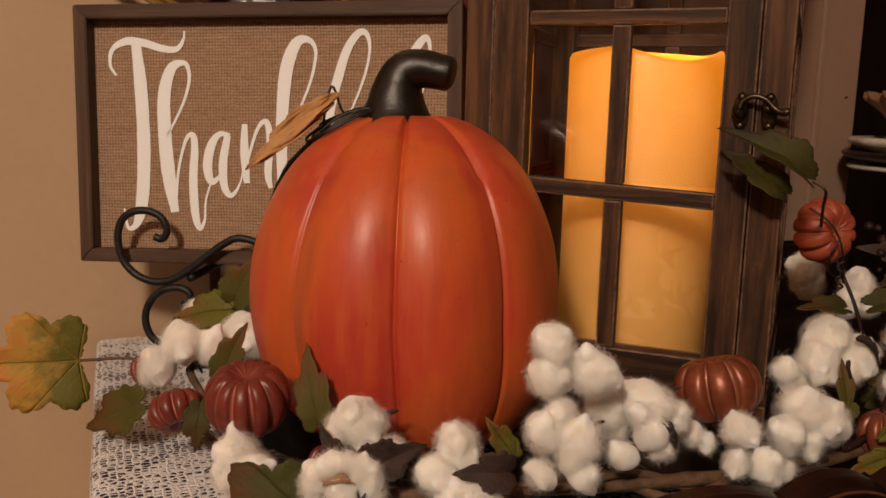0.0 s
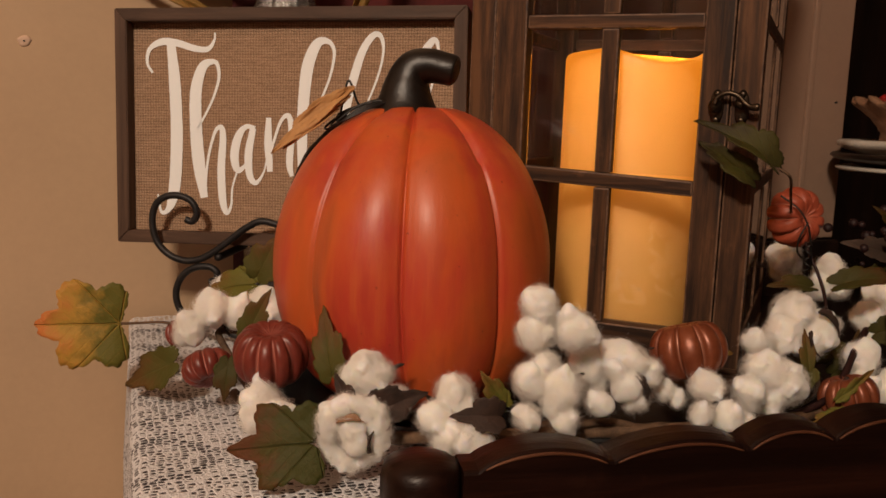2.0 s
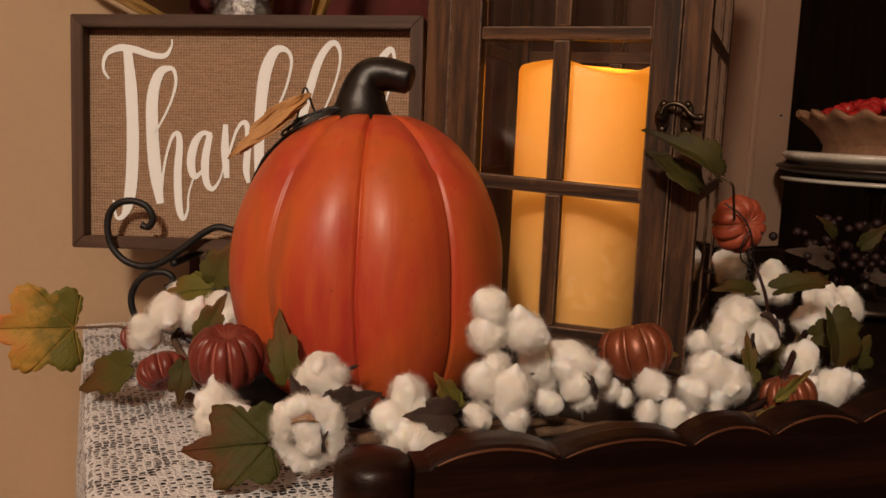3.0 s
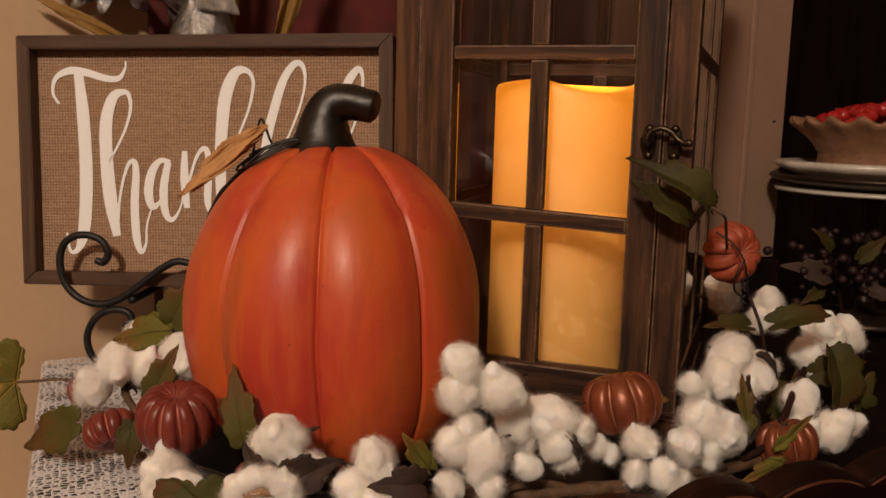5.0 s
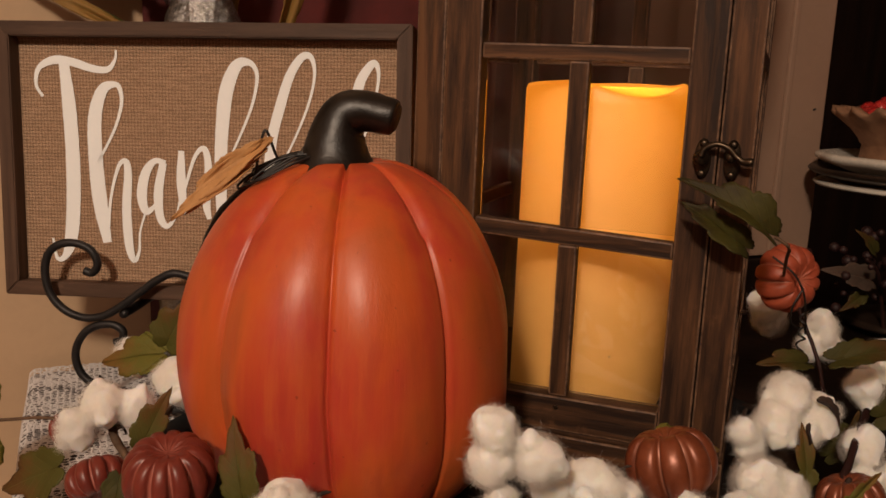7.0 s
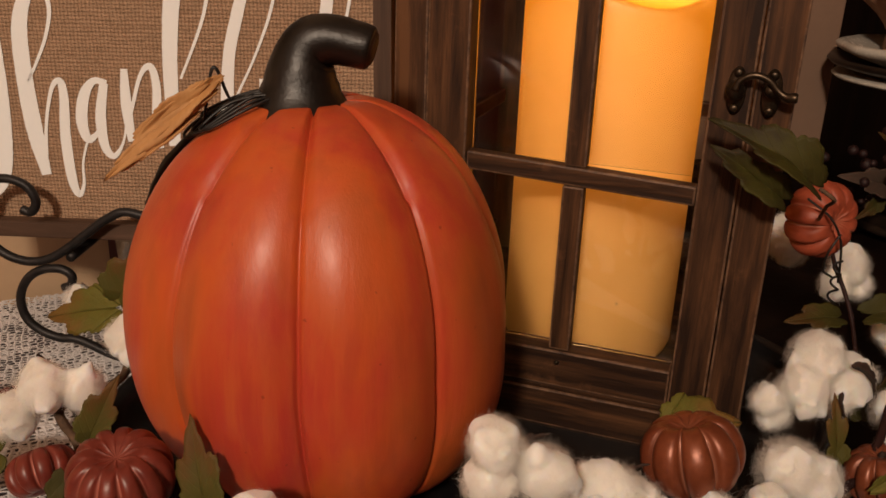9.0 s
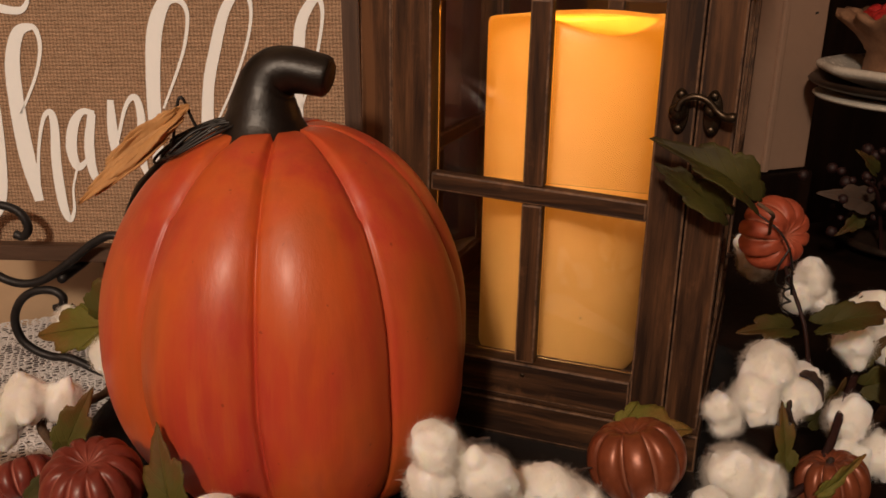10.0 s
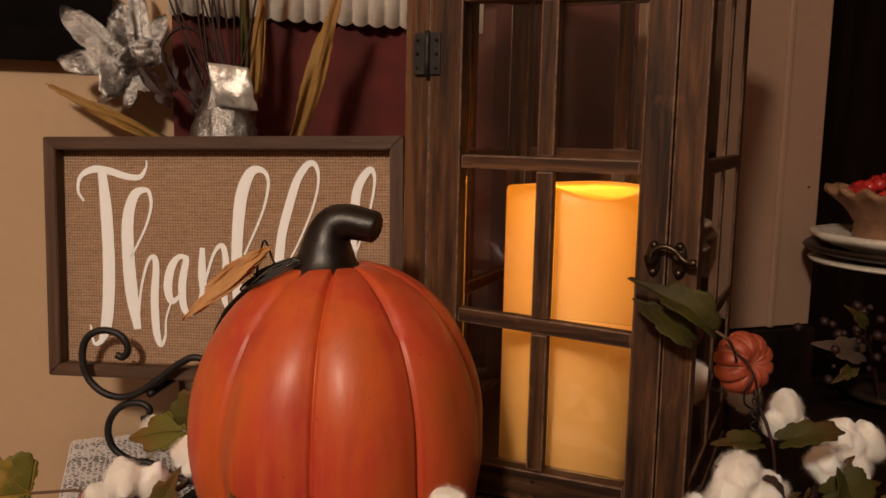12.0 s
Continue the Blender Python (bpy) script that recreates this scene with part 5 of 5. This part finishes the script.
# ---- chair in front of the table ----
def chair():
    root = thing("carved_chair", "dark red-brown wooden chair with scalloped crest rail", "chair", (0.107, 0.285, 0, 0, 0, 7.0))
    x0, x1 = -0.062, 0.30
    cusps = [-0.055, 0.003, 0.067, 0.110, 0.158, 0.215, 0.30]

    def top(x):
        base = 0.8173 + 0.0105 * max(0.0, (x - 0.02) / 0.16) ** 1.2
        for a, b in zip(cusps, cusps[1:]):
            if a <= x <= b:
                q = (x - a) / (b - a)
                return base + 0.0078 * math.sin(math.pi * min(1, q)) ** 0.65
        return base
    bm = bmesh.new()
    n = 170
    cols = []
    for k in range(n + 1):
        x = x0 + (x1 - x0) * k / n
        z = top(x)
        cols.append([bm.verts.new(p) for p in ((x, 0.0, 0.72), (x, 0.0, z - 0.0030), (x, 0.0004, z - 0.0018), (x, 0.0014, z - 0.0012), (x, 0.008, z - 0.0002), (x, 0.0160, z), (x, 0.0170, z - 0.002), (x, 0.0170, 0.72))])
    for a, b in zip(cols, cols[1:]):
        for j in range(7):
            bm.faces.new((a[j], a[j + 1], b[j + 1], b[j]))
        bm.faces.new((a[7], a[0], b[0], b[7]))
    bm.faces.new(cols[0])
    bm.faces.new(cols[-1])
    part("crest_rail", bm, M["chair"], root, "scalloped carved top rail", False)
    # thin pale strip: the worn front arris together with its painted highlight
    for a, b in zip(cusps, cusps[1:]):
        run = [(a + (b - a) * q, -0.0002, top(a + (b - a) * q) - 0.0030, 0.00075 * math.sin(math.pi * q) ** 0.5 + 0.0001) for q in (0.04, 0.15, 0.3, 0.5, 0.7, 0.85, 0.96)]
        part("worn_edge", tube(run, n=6, steps=5), M["chair_worn"], root, "worn arris with its highlight painted pale brown")
    for px in (-0.078, 0.316):
        part("post", lathe([(0.0165, 0.0), (0.017, 0.4), (0.0175, 0.70), (0.0180, 0.800), (0.0180, 0.8120), (0.0172, 0.8158), (0.0150, 0.8182), (0.0085, 0.8206), (0.0004, 0.8212)], 12, lambda a, r, z: Vector((px + r * 0.95 * math.cos(a), 0.010 + r * math.sin(a), z))), M["chair"], root, "rounded chair post")
    part("back_panel", box(-0.062, 0.30, 0.003, 0.015, 0.46, 0.719, 0.002), M["chair"], root, "", False)
    part("seat", box(-0.09, 0.33, -0.36, -0.012, 0.425, 0.455, 0.008), M["chair"], root, "", False)
    for px in (-0.07, 0.30):
        part("leg", tube([(px, -0.33, 0.0, 0.014), (px, -0.33, 0.2, 0.018), (px, -0.33, 0.424, 0.02)], n=14), M["chair"], root)


chair()


# ---- things behind the sign ----
def arrangement():
    root = thing("dried_arrangement", "dried grasses and silver leaves in silver-wrapped vase", "arrangement", (-0.058, 0.668, TABLE_Z, 0, 0, 0))
    root.matrix_world = Matrix.Identity(4)

    def crumple(a, r, z):
        w = 1 + 0.16 * noise.noise(Vector((math.cos(a) * 3, math.sin(a) * 3, z * 40)))
        return Vector((-0.060 + r * w * math.cos(a), 0.668 + r * 0.8 * w * math.sin(a), z))
    part("vase", lathe([(0.0004, TABLE_Z + 0.001), (0.030, TABLE_Z + 0.001), (0.033, 0.85), (0.030, 0.96), (0.029, 1.02), (0.0245, 1.04), (0.0155, 1.060), (0.0112, 1.078), (0.0150, 1.086), (0.012, 1.084), (0.0004, 1.060)], 40, crumple), M["silver"], root, "crinkled silver wrapped vase")
    bm = bmesh.new()
    rows = []
    for i in range(13):
        u = i / 12
        rows.append([bm.verts.new((-0.069 + 0.030 * u + 0.007 * v / 12 + 0.002 * noise.noise(Vector((u * 3, v * 0.3, 1))), 0.650 - 0.004 * math.sin(v / 12 * 3) + 0.005 * noise.noise(Vector((u * 2.5, v * 0.22, 5))), 1.087 - 0.032 * v / 12 - 0.003 * u)) for v in range(13)])
    for a, b in zip(rows, rows[1:]):
        for k in range(12):
            bm.faces.new((a[k], a[k + 1], b[k + 1], b[k]))
    fl = part("ribbon", bm, M["silver_tag"], root, "folded silver ribbon")
    fl.modifiers.new("thickness", "SOLIDIFY").thickness = 0.0006
    for b, t, w, sd in (((-0.122, 0.690, 1.068), (-0.182, 0.684, 1.126), 0.85, 41), ((-0.122, 0.690, 1.075), (-0.130, 0.686, 1.142), 0.7, 42), ((-0.120, 0.692, 1.085), (-0.160, 0.688, 1.060), 0.9, 43)):
        ob = part("silver_leaf", leaf_bm(b, t, (0.1, -1, 0.2), w, "maple", 0.6, sd), M["silver"], root, "crumpled silver maple leaf")
        ob.modifiers.new("thickness", "SOLIDIFY").thickness = 0.0005
    for b, t, w, mat in (((-0.012, 0.684, 1.015), (0.030, 0.690, 1.155), 0.115, "leaf_tan"), ((-0.044, 0.688, 1.03), (-0.030, 0.694, 1.170), 0.075, "leaf_tan"), ((-0.100, 0.680, 1.022), (-0.197, 0.680, 1.070), 0.10, "leaf_tan"), ((-0.090, 0.684, 1.020), (-0.190, 0.688, 1.066), 0.07, "leaf_dark"), ((-0.048, 0.69, 1.05), (-0.046, 0.692, 1.19), 0.06, "leaf_dark")):
        ob = part("blade", leaf_bm(b, t, (0.3, -1, 0.1), w, "blade", 0.1, 44), M[mat], root, "long dry blade leaf")
        ob.modifiers.new("thickness", "SOLIDIFY").thickness = 0.0005
    rng = random.Random(9)
    for k in range(13):
        x = -0.060 + rng.uniform(-0.012, 0.014)
        tx = x + rng.uniform(-0.075, 0.075) * (1 if k % 2 else 0.5)
        part("twig", tube([(x, 0.668, 1.05, 0.0012), ((x + tx) / 2 + rng.uniform(-0.006, 0.006), 0.676, 1.11, 0.0010), (tx, 0.684, 1.20, 0.0007)], n=6, steps=5), M["plum"], root)
    part("twig", tube([(-0.075, 0.67, 1.05), (-0.10, 0.675, 1.075), (-0.108, 0.678, 1.10), (-0.094, 0.68, 1.115), (-0.075, 0.68, 1.108), (-0.068, 0.675, 1.09)], 0.0013, 6, 6), M["plum"], root)
    for k in range(10):
        a = Vector((-0.075 + rng.uniform(-0.03, 0.02), 0.676 + rng.uniform(0, 0.012), 1.04 + rng.uniform(0, 0.02)))
        b = a + Vector((rng.uniform(-0.045, 0.03), 0.004, rng.uniform(0.02, 0.06)))
        ob = part("dark_leaf", leaf_bm(a, b, (rng.uniform(-0.5, 0.5), -1, 0.3), 0.5, "slim", 0.3, 60 + k), M["plum"], root)
        ob.modifiers.new("thickness", "SOLIDIFY").thickness = 0.0004


arrangement()


def hanging():
    """Burgundy cloth on the wall behind, with a scalloped white lace edge."""
    root = thing("wall_hanging", "burgundy cloth panel with white scalloped lace edge", "wall hanging")
    root.matrix_world = WALL
    bm = bmesh.new()
    rows = []
    for i in range(161):
        x = 0.075 + 0.44 * i / 160
        y = -0.010 - 0.0035 * math.sin(x * 95) - 0.0015 * math.sin(x * 41 + 1)
        rows.append([bm.verts.new((x, y + q, z)) for q, z in ((0, 0.80), (0, 1.00), (0, 1.20), (0.002, 1.20), (0.002, 1.0), (0.002, 0.80))])
    for a, b in zip(rows, rows[1:]):
        for j in range(6):
            bm.faces.new((a[j], a[(j + 1) % 6], b[(j + 1) % 6], b[j]))
    part("cloth_panel", bm, M["curtain"], root)
    bm = bmesh.new()
    rows = []
    for i in range(221):
        x = 0.072 + 0.272 * i / 220
        low = 1.128 + 0.0035 * (1 - abs(math.sin(x * math.pi / 0.014)) ** 0.7)
        y = -0.020 - 0.0012 * math.sin(x * 80)
        rows.append([bm.verts.new((x, y, low)), bm.verts.new((x, y, 1.21)), bm.verts.new((x, y + 0.0012, 1.21)), bm.verts.new((x, y + 0.0012, low))])
    for a, b in zip(rows, rows[1:]):
        for j in range(4):
            bm.faces.new((a[j], a[(j + 1) % 4], b[(j + 1) % 4], b[j]))
    part("lace_edge", bm, M["valance"], root, "white scalloped lace edge")
    part("rod", tube([(0.05, -0.014, 1.212), (0.3, -0.014, 1.212), (0.54, -0.014, 1.212)], 0.005, 10, 3), M["dark_wood"], root)


hanging()
board = thing("wall_board", "dark framed board hanging on the beige wall", "board")
board.matrix_world = WALL
part("panel", box(-0.46, 0.03, -0.012, -0.002, 1.100, 1.50, 0.0015), M["black_board"], board, smooth=False)
part("lower_edge", box(-0.465, 0.035, -0.018, -0.0125, 1.088, 1.112, 0.0015), M["black_board"], board, smooth=False)


# ---- tiered stand with pie and berries ----
def tiered_stand():
    cx, cy = 0.600, 0.800
    root = thing("tiered_stand", "dark metal tiered stand with plates", "serving stand", (cx, cy, TABLE_Z + 0.002, 0, 0, 0))
    part("foot", lathe([(0.0004, 0), (0.055, 0), (0.058, 0.004), (0.05, 0.008), (0.012, 0.014), (0.009, 0.03), (0.009, 0.12), (0.014, 0.1345), (0.0004, 0.136)], 40), M["plate_dark"], root)
    part("shelf_plate", lathe([(0.0004, 0.136), (0.06, 0.137), (0.100, 0.1480), (0.1045, 0.1515), (0.102, 0.1545), (0.06, 0.142), (0.0004, 0.140)], 64), M["plate_dark"], root, "dark metal shelf plate")
    part("rim", lathe([(0.0925, 0.1385), (0.0955, 0.1360), (0.0985, 0.1385), (0.0960, 0.1405)], 64), M["plate"], root, "pale plate rim")
    plate = thing("dinner_plate", "cream scalloped plate on a dark stand", "plate", (cx, cy, TABLE_Z + 0.1480, 0, 0, 0))
    part("glaze", lathe([(0.0004, 0), (0.055, 0.0005), (0.090, 0.0120), (0.0970, 0.0160), (0.0975, 0.0200), (0.0940, 0.0222), (0.087, 0.0190), (0.055, 0.006), (0.0004, 0.005)], 72, lambda a, r, z: Vector(((r * (1 + 0.018 * math.cos(10 * a))) * math.cos(a), (r * (1 + 0.018 * math.cos(10 * a))) * math.sin(a), z))), M["plate"], plate)
    pie = thing("fruit_pie", "red fruit pie with crimped crust in footed dish", "pie", (cx + 0.012, cy + 0.012, TABLE_Z + 0.1540, 0, 0, 0))

    def crimp(a, r, z):
        k = max(0.0, (z - 0.035) / 0.02)
        rr = r * (1 + 0.035 * k * math.sin(18 * a))
        return Vector((rr * math.cos(a), rr * math.sin(a), z + 0.003 * k * math.sin(18 * a + 0.8)))
    part("crust", lathe([(0.0004, 0), (0.058, 0.0), (0.0615, 0.003), (0.0625, 0.012), (0.0610, 0.024), (0.0635, 0.0265), (0.0650, 0.030), (0.073, 0.040), (0.084, 0.050), (0.090, 0.0545), (0.089, 0.0585), (0.080, 0.0575), (0.070, 0.050), (0.0004, 0.047)], 108, crimp), M["crust"], pie, "golden brown crimped crust")
    rng = random.Random(3)
    for k in range(70):
        q = rng.random() ** 0.5 * 0.066
        a = rng.uniform(0, 6.283)
        z = 0.050 + 0.018 * (1 - (q / 0.066) ** 2) + rng.uniform(0, 0.004)
        r = rng.uniform(0.0075, 0.0105)
        bm = bmesh.new()
        bmesh.ops.create_icosphere(bm, subdivisions=2, radius=r)
        for v in bm.verts:
            v.co = v.co * (1 + 0.18 * noise.noise(v.co * 220 + Vector((k, 0, 0)))) + Vector((q * math.cos(a), q * math.sin(a), z))
        part("fruit", bm, M["cherry"], pie)
    spray = thing("berry_spray", "dark red berry spray with grey and green leaves", "berries", (0.525, 0.745, TABLE_Z + 0.002, 0, 0, 0))
    spray.matrix_world = Matrix.Identity(4)
    part("spray_stem", tube([(0.56, 0.77, TABLE_Z + 0.002), (0.55, 0.765, 0.81), (0.53, 0.75, 0.845), (0.51, 0.74, 0.86)], 0.002, 6, 5), M["plum"], spray)
    for k in range(60):
        c = Vector((rng.gauss(0.535, 0.030), rng.gauss(0.75, 0.014), rng.gauss(0.848, 0.020)))
        c.z = max(c.z, TABLE_Z + 0.008)
        bm = bmesh.new()
        bmesh.ops.create_icosphere(bm, subdivisions=2, radius=rng.uniform(0.0024, 0.0056))
        for v in bm.verts:
            v.co += c
        b = part("berry", bm, M["berry"], spray)
    for b, t, mat, w in (((0.530, 0.742, 0.838), (0.478, 0.735, 0.850), "leaf_grey", 0.6), ((0.545, 0.742, 0.850), (0.570, 0.735, 0.876), "leaf_dark", 0.6), ((0.530, 0.75, 0.86), (0.505, 0.742, 0.882), "leaf_dark", 0.5), ((0.55, 0.74, 0.83), (0.585, 0.732, 0.818), "leaf_grey", 0.6), ((0.52, 0.745, 0.83), (0.495, 0.738, 0.815), "leaf_dark", 0.6)):
        add_leaf(spray, b, t, (0, -1, 0.5), mat, w, "oval", 0.3, 70)


tiered_stand()
